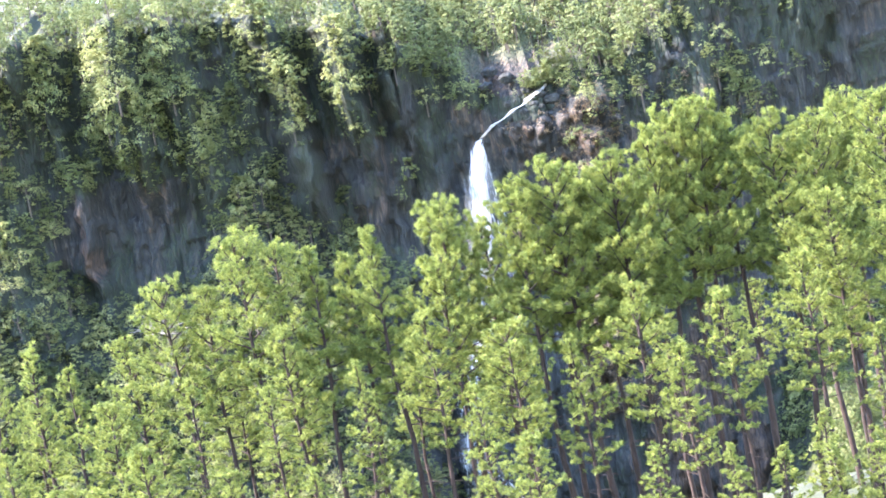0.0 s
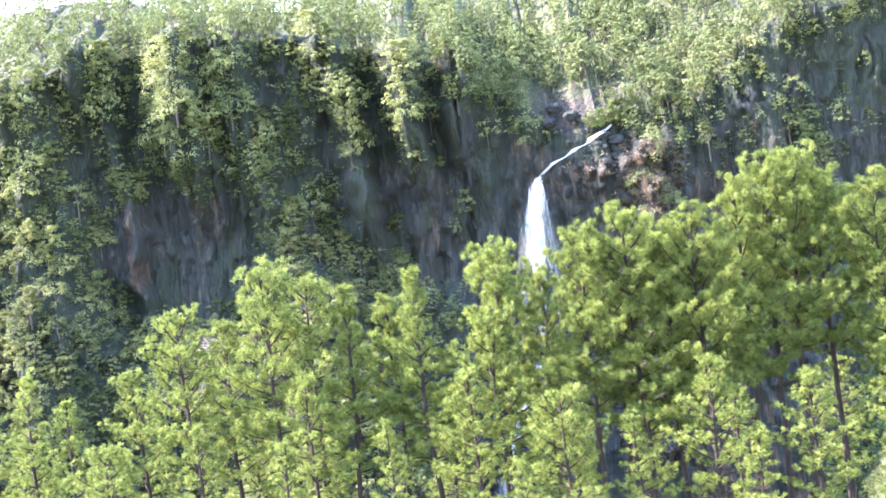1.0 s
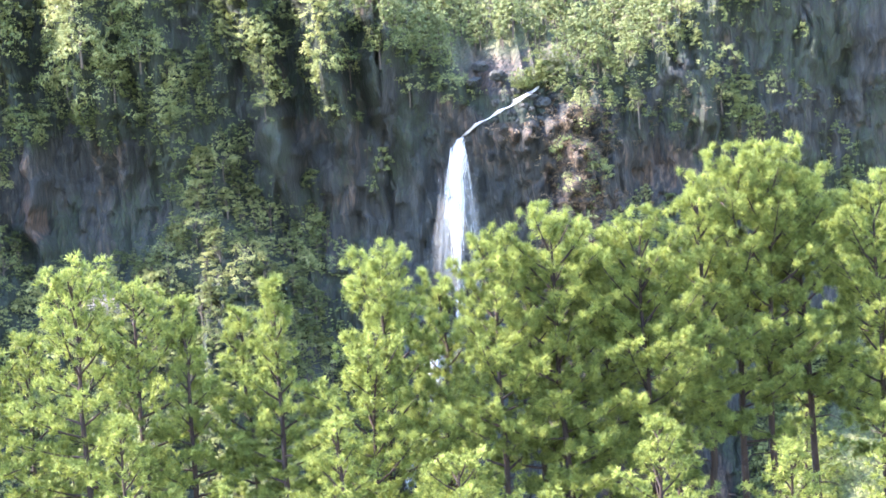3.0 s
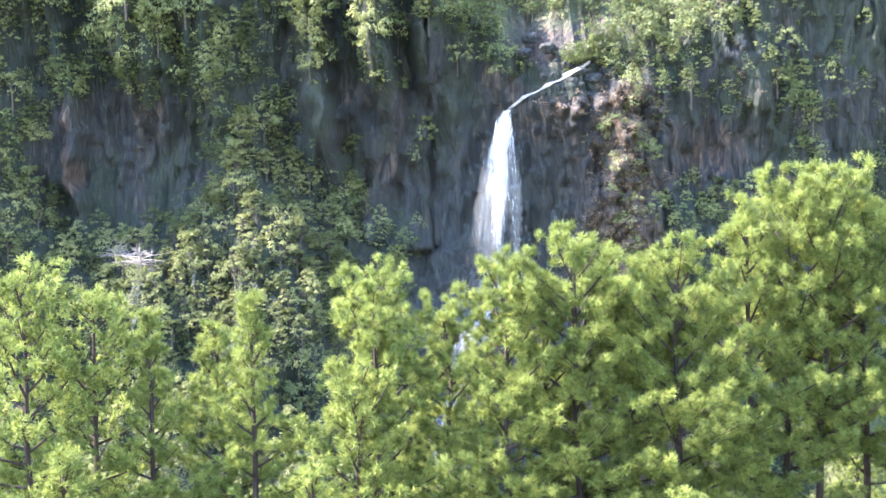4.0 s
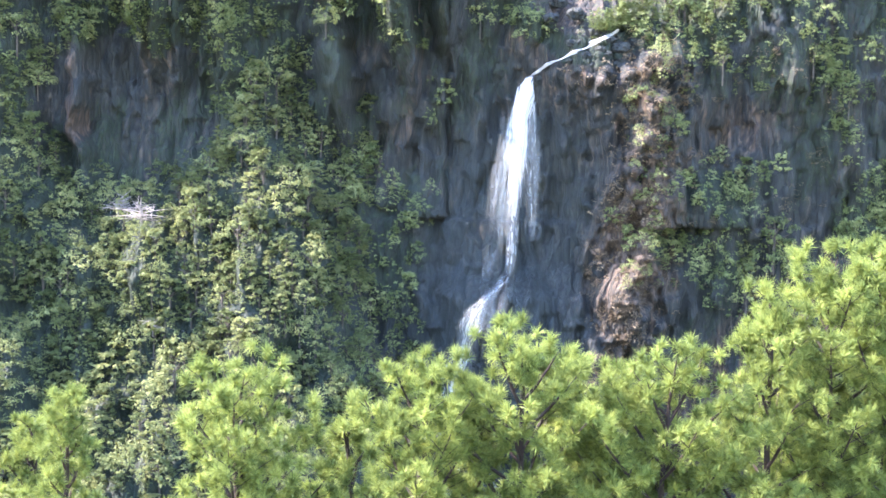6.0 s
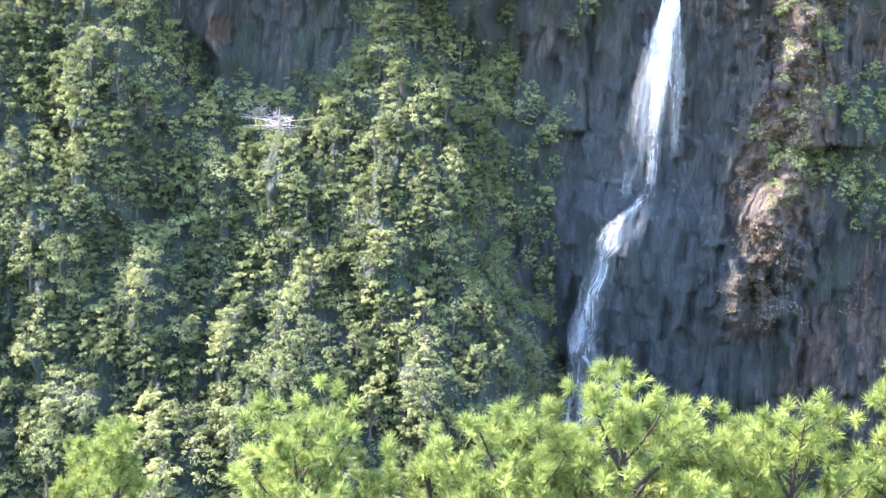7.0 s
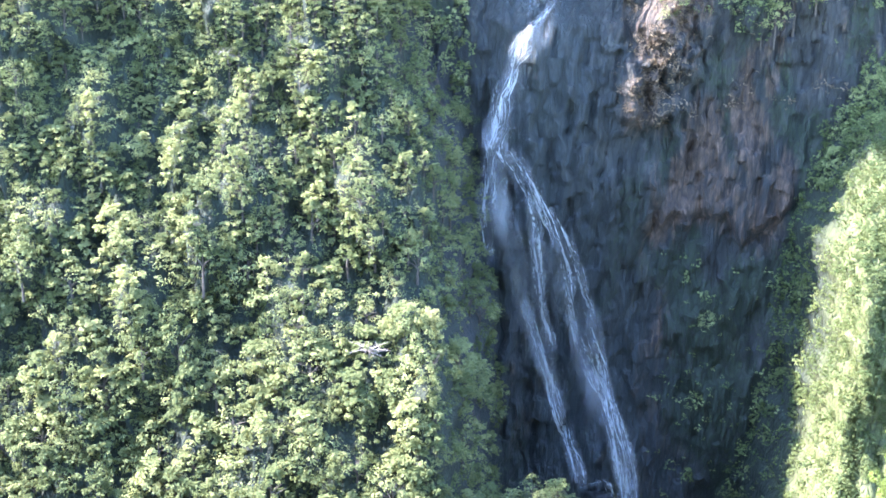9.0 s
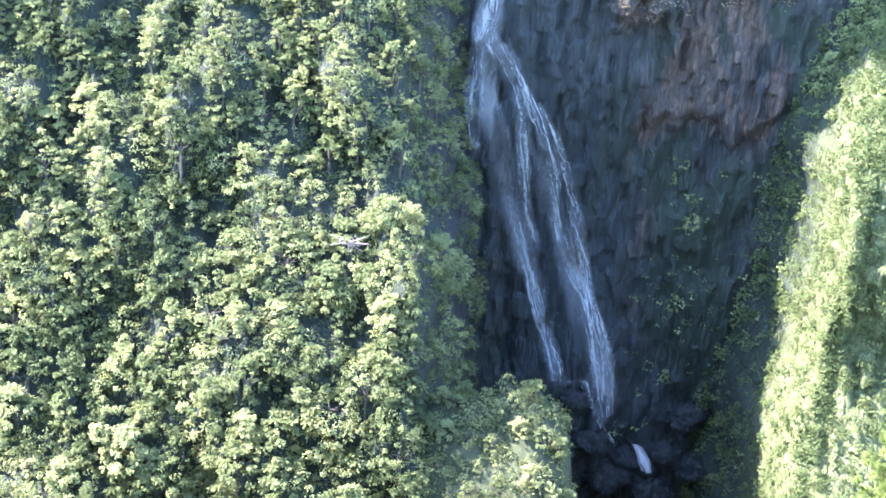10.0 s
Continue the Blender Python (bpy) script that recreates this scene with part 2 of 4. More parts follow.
def ridge_edge(z):
    return 86 + 0.2 * np.maximum(z + 90, 0) - 8 * ease(-z, 115, 165)


def ridge_share(x, z):
    e = ridge_edge(z) + 3.0 * soft_noise(z / 12.0, 8.1, 0, 9)
    return ease(x - e, -3, 8) * ease(z, -22, -62)


KNOLL_X = [-40, -20, -9, 4, 20, 26, 29, 33, 37]
KNOLL_Z = [-220, -165, -125, -121, -118, -123, -131, -160, -260]


def knoll_z(x, y):
    """Height of the wooded knoll that stands before the foot of the falls."""
    x, y = np.asarray(x, float), np.asarray(y, float)
    z = np.interp(x, KNOLL_X, KNOLL_Z) + 1.5 * soft_noise(x / 5.0, y / 5.0, 0, 18) + 0.6 * soft_noise(x / 1.7, y / 1.7, 0, 19)
    return np.maximum(z - 2.4 * np.maximum(y - 328, 0) - 0.8 * np.maximum(324 - y, 0), -246)


RIBS = [(-116, 10, 10, 8, 5), (-98, 4, 4, 13, 66), (-92, 2.6, 2.2, 9, 14), (-73, 6, 11, 17, 38), (-57, 6, 6, 12, 40), (-28, 5, 3.5, 15, 24), (-10, 5, 4, 16, 46), (3, 4, 4, 10, 46)]


def ribs(x, z):
    """How far the buttresses of the upper cliff stand out: middle, two widths, depth and lower end of each."""
    lean = x + 0.10 * (z - 45) + 2.2 * soft_noise(z / 11.0, x / 40.0, 0, 37) + 1.0 * soft_noise(z / 4.0, x / 9.0, 0, 38)
    out = 0
    for cx, left, right, deep, low in RIBS:
        u = lean - cx
        out = np.maximum(out, deep * np.exp(-np.abs(u / np.where(u < 0, left, right)) ** 2.6) * ease(z + 7 * soft_noise(x / 4.0, 1.0, 0, 39), low - 16, low + 12))
    return out * (1 + 0.22 * fractal(x / 2.5, 5.0, z / 16.0, 40, 2))


def face(x, z):
    """How far off (y) the rock stands at x and height z."""
    x, z = np.asarray(x, float), np.asarray(z, float)
    y = 397 + 6.0 * fractal(x / 34.0, 0.3, z / 60.0, 11, 3)
    y = y + 5 * np.exp(-((x - 20) / 15.0) ** 2) * ease(z, -20, 10)
    y = y - 7 * np.exp(-((x - 13) / 17.0) ** 2) * ease(z, -10, -19) * ease(z, -110, -40)
    spur = np.exp(-((x - 46 - 0.10 * z) / 10.0) ** 2) * ease(z, -52, -30) * ease(-z, -50, -34)
    y = y - spur * (8 + 6.0 * fractal(x / 6.0, 1.2, z / 7.0, 14, 4) + 4.0 * np.abs(soft_noise(x / 3.1, 4.2, z / 3.4, 27)) + 2.4 * np.abs(soft_noise(x / 1.5, 4.2, z / 1.7, 28)))
    y = y + 4.5 * np.exp(-(((x - 70) / 12.0) ** 2)) * np.exp(-(((z - 22) / 11.0) ** 2))
    shoulder = np.exp(-(((x - 34) / 8.0) ** 2)) * np.exp(-(((z - 36) / 9.0) ** 2))
    y = y - shoulder * (5 + 4.0 * np.abs(soft_noise(x / 2.8, 7.7, z / 2.6, 29)) + 2.0 * np.abs(soft_noise(x / 1.3, 7.7, z / 1.4, 30)))
    lip = 70 + 7 * soft_noise(x / 9.0, 9.9, 0, 12) + 4 * soft_noise(x / 3.5, 9.9, 0, 13)
    y = y + 4.0 * ease(x, 34, 56) * ease(-x, -100, -80) * ease(-z - lip, 0, 7)
    y = y + 9 * ease(-x, -9, 4) * ease(z, -12, 16) * ease(x, -112, -88) - ribs(x, z)
    y = y + 6 * np.exp(-((x + 30) / 12.0) ** 2) * ease(z, -5, 20)
    block_x = np.floor(x / 2.3 + 1.1 * soft_noise(x / 6.0, 0, z / 14.0, 15))
    block_z = np.floor(z / 7.0 + 3.0 * lattice(block_x.astype(np.int64) & 0xFFFF, block_x.astype(np.int64) * 0, block_x.astype(np.int64) * 0, 16))
    y = y + 2.6 * lattice(block_x.astype(np.int64) & 0xFFFF, block_z.astype(np.int64) & 0xFFFF, block_x.astype(np.int64) * 0, 17)
    flute = np.abs(soft_noise(x / 4.5 + 0.4 * soft_noise(z / 11.0, 0, 0, 21), 1.7, z / 45.0, 22))
    y = y + 2.6 * flute + 1.1 * soft_noise(x / 1.9, 2.2, z / 9.0, 23) + 1.2 * fractal(x / 2.6, 0.7, z / 9.0, 24, 4)
    low = ease(-z, -5, 55) * ease(-x, 8, 30)
    y = y - np.clip(slope_top(x) * (1 - low) + 20 * low + 4 - z, 0, 230) * 0.55 * slope_share(x, z) * (1 + 0.035 * fractal(x / 30.0, 4.4, z / 24.0, 31, 3))
    y = y - (6.2 * fractal(x / 14.0, 4.1, z / 19.0 + x / 25.0, 34, 3) + 1.7 * fractal(x / 5.0, 9.1, z / 6.0, 44, 2)) * slope_share(x, z) * ease(slope_top(x) - z, 0, 16)
    y = y - ridge_share(x, z) * (42 * ease(-z, 10, 90) + 45 * ease(-z, 115, 165))
    return y


def plateau_z(x, s):
    """Height of the plateau s metres behind the rim."""
    rise = 101 + 9 * ease(-np.asarray(x), 70, 110) - rim(x)
    return rim(x) + rise * np.clip(s / 75.0, 0, 1) ** 0.9 + np.maximum(s - 75, 0) * 0.05


def cover_at(x, z):
    """Plant cover of the rock face, 0 to 1."""
    n = fractal(x / 13.0, 6.6, z / 26.0, 41, 3)
    high = ease(z + 5 * n + 9 * soft_noise(x / 9.0, 5.5, z / 70.0, 42), 37, 49)
    proud = np.clip(ribs(x, z) / 9.0, 0, 1)
    left_high = ease(-x, -8, 12) * (high * np.clip(0.66 + 0.5 * proud + 0.7 * n, 0, 1) + (1 - high) * np.clip(0.30 + 0.8 * n, 0, 0.85))
    left_high = np.maximum(left_high, ease(-x, 96, 106) * np.clip(0.8 + 0.4 * n, 0, 1))
    slope = wooded(x, z)
    bare = np.exp(-(((x - 70) / 15.0) ** 4)) * np.exp(-(((z - 23) / 10.0) ** 4))
    right = ease(x, 30, 50) * np.clip(0.34 + 0.65 * n, 0, 0.85) * ease(z, -60, -30) * (1 - bare)
    band = np.exp(-(((x - 66) / 16.0) ** 2)) * np.exp(-(((z - 9) / 7.0) ** 2))
    low = ease(x, 36, 62) * ease(-z + 8 * n, 66, 92) * np.clip(0.80 + 0.4 * n, 0, 1)
    brink = ease(z - rim(x), -16, -3) * 0.9
    tuft = 0.5 * np.exp(-((x - 46 - 0.10 * z) / 9.0) ** 2) * ease(z, -52, -34) * ease(-z, -50, -34) * np.clip(0.8 + n, 0, 1)
    return np.clip(np.maximum.reduce([tuft, left_high, slope, right, band, low, brink, ease(ridge_share(x, z), 0, 0.1)]), 0, 1)


xs = np.concatenate([np.linspace(-330, -137, 16), np.arange(-135, 128, 0.55), np.linspace(130, 330, 16)])
down = np.linspace(0, 1, 470)
rx = rim(xs)
Zf = -250 + (rx[None] + 250) * down[:, None]
Yf = face(xs[None] + 0 * Zf, Zf)
Xf = xs[None] + 0.7 * soft_noise(xs[None] / 3.0, 0, Zf / 3.0, 51)
back = np.concatenate([np.arange(1.5, 90, 2.5), np.geomspace(95, 3500, 26)])
Sb = back[:, None] + 0 * xs[None]
Yb = Yf[-1][None] + Sb
Xb = xs[None] * (1 + np.maximum(Sb - 90, 0) / 260.0)
Zb = plateau_z(xs[None] + 0 * Sb, Sb) + 1.6 * fractal(Xb / 22.0, Yb / 22.0, 0, 61, 3) * ease(Sb, 0, 20)
P = np.concatenate([np.stack([Xf, Yf, Zf], -1), np.stack([Xb, Yb, Zb], -1)])
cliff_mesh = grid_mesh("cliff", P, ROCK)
bank = np.exp(-(((Xb - 34) / 13.0) ** 4)) * ease(-Sb, -22, -10)
film = np.clip(0.60 + 0.5 * fractal(Xf / 7.0, 3.1, Zf / 18.0, 43, 3), 0, 0.7)
cov = np.concatenate([np.maximum(cover_at(Xf, Zf), film), 1 - bank])
gr = np.concatenate([ease(ridge_share(Xf, Zf), 0.3, 0.8), np.clip(0.55 + 0.5 * fractal(Xb / 17.0, Yb / 17.0, 0, 62, 2), 0, 1) * ease(Sb, 0, 8) * (1 - bank)])
# Soaking beside the falls, widened to take in the alcove's shade.
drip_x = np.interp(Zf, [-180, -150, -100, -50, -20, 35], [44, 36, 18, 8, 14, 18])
soak_shade = np.exp(-np.abs((Xf - drip_x) / np.interp(Zf, [-150, -40, 30], [24, 25, 10])) ** 3) * ease(-Zf, -44, -20)
soak_shade = soak_shade * (1 - slope_share(Xf, Zf))
soak_shade = np.concatenate([soak_shade * np.clip(0.9 + 0.5 * fractal(Xf / 6.0, 0, Zf / 20.0, 63, 2), 0, 1), 0 * Xb])
spur_line = np.exp(-(((Xf - 46 - 0.10 * Zf) / 12.0) ** 2)) * ease(Zf, -60, -36)
brook_side = np.exp(-(((Xf - 32) / 11.0) ** 2)) * np.exp(-(((Zf - 38) / 13.0) ** 2))
wall = ease(Xf, 40, 50) * (1 - ease(ridge_share(Xf, Zf), 0, 0.1)) * ease(-Xf, -96, -86) * ease(Zf, -88, -76) * ease(-Zf, 14, 40) * np.clip(0.6 + 1.5 * fractal(Xf / 8.0, 0, Zf / 22.0, 64, 3), 0, 1.2)
pillar = 1.3 * np.exp(-(((Xf + 93 + 0.1 * (Zf - 45)) / 2.4) ** 2)) * ease(Zf, 14, 22) * ease(-Zf, -50, -40)
columns = 0.8 * np.exp(-(((Xf - 68) / 14.0) ** 4)) * np.exp(-(((Zf - 23) / 9.0) ** 4))
red = np.concatenate([np.maximum.reduce([pillar, spur_line, brook_side, wall, columns]), bank])
for key, values in (("rust", red), ("cover", cov * (1 - soak_shade) * (1 - 0.7 * np.minimum(red, 1) * (cov < 0.75))), ("grass", gr), ("wet", soak_shade)):
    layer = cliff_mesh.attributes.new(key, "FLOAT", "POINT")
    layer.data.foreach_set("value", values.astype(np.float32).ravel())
cliff = tagged(new("cliff", cliff_mesh), "tall brown rock cliff with fluted faces and a wooded plateau", "cliff", kind="structure")


def ground_z(x, y):
    x, y = np.asarray(x, float), np.asarray(y, float)
    z = -3 + 4.0 * ease(y, 45, 80) - 236 * ease(y, 92, 345) + 1.2 * fractal(x / 25.0, y / 25.0, 0, 71, 3)
    return z + 6 * ease(np.abs(x), 60, 300) * ease(-y, -95, 0)


gx = np.concatenate([np.linspace(-900, -130, 14), np.arange(-120, 121, 3.0), np.linspace(130, 900, 14)])
gy = np.concatenate([np.linspace(-1500, -40, 14), np.arange(-30, 420, 3.0)])
GX, GY = np.meshgrid(gx, gy)
tagged(new("ground", grid_mesh("ground", np.stack([GX, GY, ground_z(GX, GY)], -1), SOIL)), "dark forest floor falling away into a deep gorge", "ground", kind="structure")


kx, ky = np.meshgrid(np.arange(-45, 42, 1.0), np.arange(262, 384, 1.0))
tagged(new("ground_knoll", grid_mesh("ground_knoll", np.stack([kx, ky, knoll_z(kx, ky)], -1), SOIL)), "low wooded knoll before the foot of the falls", "ground", kind="structure")


# ---- the waterfall ----
def spline(points, n):
    p = np.asarray(points, float)
    t = np.linspace(0, len(p) - 1, n)
    i = np.clip(t.astype(int), 0, len(p) - 2)
    u = (t - i)[:, None]
    a, b, c, d = p[np.maximum(i - 1, 0)], p[i], p[i + 1], p[np.minimum(i + 2, len(p) - 1)]
    return 0.5 * ((2 * b) + (c - a) * u + (2 * a - 5 * b + 4 * c - d) * u**2 + (3 * b - a - 3 * c + d) * u**3)


def stream(name, rows, off, material, free=None, seed=0, label="", tail=0.1):
    """A bowed ribbon of water through rows of x, height, width; free: its own distance where it falls clear of the rock."""
    n = max(10, 5 * len(rows))
    c = spline(rows, n)
    u = np.linspace(-1, 1, 13)
    wob = 0.12 * c[:, 2:3] * soft_noise(np.arange(n)[:, None] / 3.0, u[None] * 2, 0, 80 + seed)
    X = c[:, 0:1] + u[None] * c[:, 2:3] / 2 + wob
    Z = c[:, 1:2] + 0 * X
    bow = (1 - u[None] ** 2) * 0.25 * c[:, 2:3]
    if free is None:
        Y = np.minimum(face(X, Z), face(c[:, 0:1] + 0 * X, Z + 1.0)) - off - bow
    else:
        Y = np.interp(Z, free[0], free[1]) - bow - off
    me = grid_mesh(name, np.stack([X, Y, Z], -1), material)
    run = np.concatenate([[0], np.cumsum(np.linalg.norm(np.diff(c[:, :2], axis=0), axis=1))])
    V = run[:, None] + 0 * X + 37 * seed
    U = u[None] * c[:, 2:3] / 2 + 11.0 * seed
    uvl = me.uv_layers.new(name="UVMap")
    idx = np.empty(len(me.loops), np.int32)
    me.loops.foreach_get("vertex_index", idx)
    uvl.data.foreach_set("uv", np.stack([U.ravel()[idx], V.ravel()[idx]], -1).astype(np.float32).ravel())
    body = (1 - np.abs(u[None]) ** (1.6 if material is WATER_SUN_TINT else 3.5)) * ease(np.linspace(0, 1, n), 0, 0.05)[:, None] * ease(np.linspace(1, 0, n), 0, max(tail, 0.45 if material is WATER_VEIL else tail))[:, None] + 0 * X
    me.attributes.new("body", "FLOAT", "POINT").data.foreach_set("value", body.astype(np.float32).ravel())
    ob = new(name, me)
    ob.parent = falls
    return tagged(ob, label)


falls = tagged(new("waterfall"), "tall white waterfall dropping down a dark cliff in threads", "waterfall")
falls.location = (0, 0, 0)
CLEAR = ([-24, 8, 36], [388.5, 391.5, 394.5])
BROOK = [(41.5, 47.4, 0.8), (39.2, 45.6, 2.2), (36, 44.2, 3.4), (33.5, 42.4, 1.4), (30.8, 41.6, 3.2), (28, 39.8, 1.6), (25, 38.8, 2.2), (22.6, 37.0, 1.8), (20.5, 35.2, 2.2)]
stream("brook", BROOK, 0.8, WATER_SUN_TINT, seed=1, label="narrow white brook running to the lip")
stream("main_stream", [(20.4, 35.6, 2.0), (19.2, 32.5, 4.6), (18.3, 26, 6.6), (17.5, 16, 5.6), (17.0, 8, 4.4), (16.8, 0, 3.2), (16.4, -9, 2.6)], 0.0, WATER_SUN_TINT, CLEAR, 2, tail=0.55)
stream("main_stream", [(18.4, 30, 3.0), (17.4, 14, 4.4), (16.9, 0, 4.0), (16.2, -15, 3.6)], -0.2, WATER_THREADS, CLEAR, 42, tail=0.2)
stream("main_stream", [(20.2, 35.0, 2.6), (18.6, 30, 5.0), (17.6, 16, 8.6), (17.2, 2, 12.6), (16.8, -14, 11.0)], -0.4, WATER_THREADS, CLEAR, 22, tail=0.6)
stream("side_threads", [(19.0, 33, 1.6), (16.6, 26, 2.6), (14.4, 14, 3.2), (13.0, 2, 3.4), (12.2, -9, 3.4)], -0.5, WATER_THREADS, CLEAR, 51, tail=0.4)
stream("side_threads", [(20.4, 33, 1.4), (21.0, 24, 2.2), (21.6, 10, 2.6), (21.8, -3, 2.6), (21.4, -11, 2.2)], -0.5, WATER_THREADS, CLEAR, 52, tail=0.4)
stream("side_threads", [(18.2, 29, 1.6), (16.4, 16, 2.4), (15.4, 4, 2.6), (14.6, -10, 2.6)], -0.3, WATER_THREADS, CLEAR, 53, tail=0.4)
stream("veil", [(19.5, 34, 3.0), (16.6, 26, 7.0), (14.0, 12, 9.0), (12.6, -2, 9.0), (12.0, -14, 7.5), (11.6, -22, 5.0)], -0.7, WATER_VEIL, CLEAR, 3, "thin veil of spray")
stream("veil", [(18.0, 31, 5.0), (15.8, 20, 7.0), (14.6, 8, 8.0), (13.8, -4, 8.0), (13.2, -18, 7)], -0.9, WATER_VEIL, CLEAR, 23, "thin veil of spray")
stream("veil", [(20.4, 33, 3.0), (20.4, 24, 6.0), (20.6, 10, 7.0), (20.6, -3, 7.0), (20.0, -18, 5.5)], -0.7, WATER_VEIL, CLEAR, 4, "thin veil of spray")
stream("side_threads", [(12.2, -7, 3), (10.8, -12, 4), (9.8, -19, 4)], 1.2, WATER_VEIL, seed=5)
stream("slide", [(16.0, -12.5, 2.2), (13.8, -15, 4.3), (11.2, -17.4, 6.2), (8.9, -20.5, 7.3), (7.0, -25, 7.6), (4.9, -33, 7.8), (3.2, -41, 8.6), (2.1, -49, 10.3), (1.9, -57, 11.6)], 1.3, WATER_THREADS, seed=6)
stream("slide", [(14.6, -14.2, 1.9), (11.0, -17.3, 3.0), (8.6, -20.5, 3.2), (6.5, -25, 3.2), (4.3, -33, 3.5), (2.6, -41, 3.8), (1.4, -49, 4.3), (0.8, -54, 4.6)], 1.7, WATER_THREADS, seed=16)
stream("slide", [(11.4, -16.6, 5.4), (8.6, -21, 8.8), (6.4, -29, 9.5), (4.4, -40, 10.1), (3, -52, 10.8)], 1.0, WATER_VEIL, seed=36)
stream("spray", [(17.0, -9, 3), (15.0, -15, 6), (13.0, -22, 7), (12.0, -31, 5)], 4.0, WATER_VEIL, seed=7)
stream("fan", [(0.6, -50, 6.2), (-0.2, -58, 7.2), (0.2, -70, 7.8), (1.6, -87.5, 8.8)], 1.3, WATER_THREADS, seed=8)
stream("fan", [(0.5, -48, 6.0), (1.4, -56, 9.0), (2.6, -68, 11.5), (3.6, -80, 12.0), (4.2, -90, 11.0)], 1.1, WATER_VEIL, seed=48)
stream("fan", [(2.6, -52, 6.2), (3.6, -62, 7.2), (4.4, -75, 7.8), (5.4, -88, 7.2)], 1.2, WATER_VEIL, seed=18)
stream("fan", [(3.0, -51, 5.3), (6.5, -57, 5.6), (12.0, -69, 5.9), (14.4, -83, 5.9), (16.0, -97, 5.6), (18.0, -106, 5.0), (21, -118, 4.3)], 1.4, WATER_THREADS, seed=9)
stream("fan", [(4.5, -49, 4.7), (8.5, -54, 4.7), (14.7, -66, 5.0), (20.9, -83, 5.0), (26.1, -102, 5.6), (32.8, -122, 6.6), (39.2, -135, 6.8), (44.7, -151, 7.2), (46.4, -169, 6.6)], 1.5, WATER_THREADS, seed=10)
stream("fan", [(15.7, -66, 3.5), (21.4, -75, 4.1), (28.2, -94, 4.3), (32.4, -106, 5.0), (35.8, -124, 5.6), (41.6, -150, 7.2), (43.5, -163, 6.6)], 1.7, WATER_THREADS, seed=17)
stream("fan", [(22.5, -98, 3.7), (26.0, -110, 4.7), (31.0, -128, 5.6), (35.4, -143, 6.2), (42.0, -163, 6.2)], 1.3, WATER_VEIL, seed=19)
stream("lower_stream", [(10.2, -98, 2.8), (12.4, -103, 3.5), (15.4, -113, 4.0), (18.6, -123, 4.2), (22.4, -134, 4.2), (26.0, -144.5, 4.0), (29.7, -154, 3.8)], 1.9, WATER_THREADS, seed=11)
stream("lower_stream", [(10.4, -97, 3.8), (13.6, -106, 5.5), (18.4, -121, 6.8), (23.6, -136, 7.5), (28.0, -148, 7.8), (31.0, -157, 7.5)], 1.5, WATER_THREADS, seed=26)
stream("lower_veil", [(9.5, -86, 7.8), (11.5, -98, 9.1), (16.5, -114, 9.8), (24, -132, 9.8), (32, -148, 10.4)], 1.2, WATER_VEIL, seed=12)
stream("fan", [(24.4, -101, 2.9), (30.2, -122, 4.1), (36.0, -132, 4.3), (41.6, -152, 5.3), (46, -171, 5.3)], 1.6, WATER_THREADS, seed=31)
stream("fan", [(26.4, -96, 2.9), (34.0, -116, 3.8), (38.4, -130, 4.3), (45, -152, 4.8), (47.4, -170, 4.8)], 1.6, WATER_THREADS, seed=32)
stream("foot_rapid", [(30, -156, 4.4), (37, -153, 4.4), (42, -164, 3.4), (46, -172, 3.1), (50, -180, 3.1)], 2.0, WATER_THREADS, seed=14)
stream("foot_rapid", [(56, -178, 3.2), (58.5, -182, 4.4), (61, -188, 4.7)], 2.0, WATER_SUN_TINT, seed=15)
stream("lower_veil", [(12, -70, 5), (19, -88, 8), (25, -106, 9), (32, -126, 10), (40, -150, 11), (44, -172, 9)], 1.0, WATER_VEIL, seed=24)
stream("lower_veil", [(2, -54, 6), (4, -68, 9), (8, -84, 11), (14, -104, 10), (20, -124, 9)], 1.0, WATER_VEIL, seed=25)


# ---- foliage builders ----
def crown_leaves(rng, radius, height, clumps, leaves, size, low=-0.3):
    """Leaf blades (n, 3, 3) in uneven clumps round a crown centred on its foot at the origin."""
    az = rng.uniform(0, 2 * np.pi, clumps)
    cz = rng.uniform(low, 1, clumps)
    rr = np.sqrt(np.clip(1 - cz**2, 0, 1)) * rng.uniform(0.55, 1.0, clumps)
    c = np.stack([rr * np.cos(az) * radius, rr * np.sin(az) * radius, height * (0.5 + 0.5 * cz * rng.uniform(0.75, 1.08, clumps))], 1)
    cr = radius * rng.uniform(0.13, 0.30, clumps)
    d = rng.normal(size=(clumps, leaves, 3))
    d[..., 2] = d[..., 2] * 0.8 + 0.45
    d /= np.linalg.norm(d, axis=2, keepdims=True)
    pos_ = c[:, None] + d * (1, 1, 0.75) * (cr[:, None] * rng.uniform(0.55, 1.05, (clumps, leaves)))[..., None]
    out = pos_ - (0, 0, height * 0.42)
    out = out / np.linalg.norm(out, axis=2, keepdims=True)
    return blades(rng, pos_.reshape(-1, 3), (0.8 * d + 0.7 * out).reshape(-1, 3), size, 0.72)


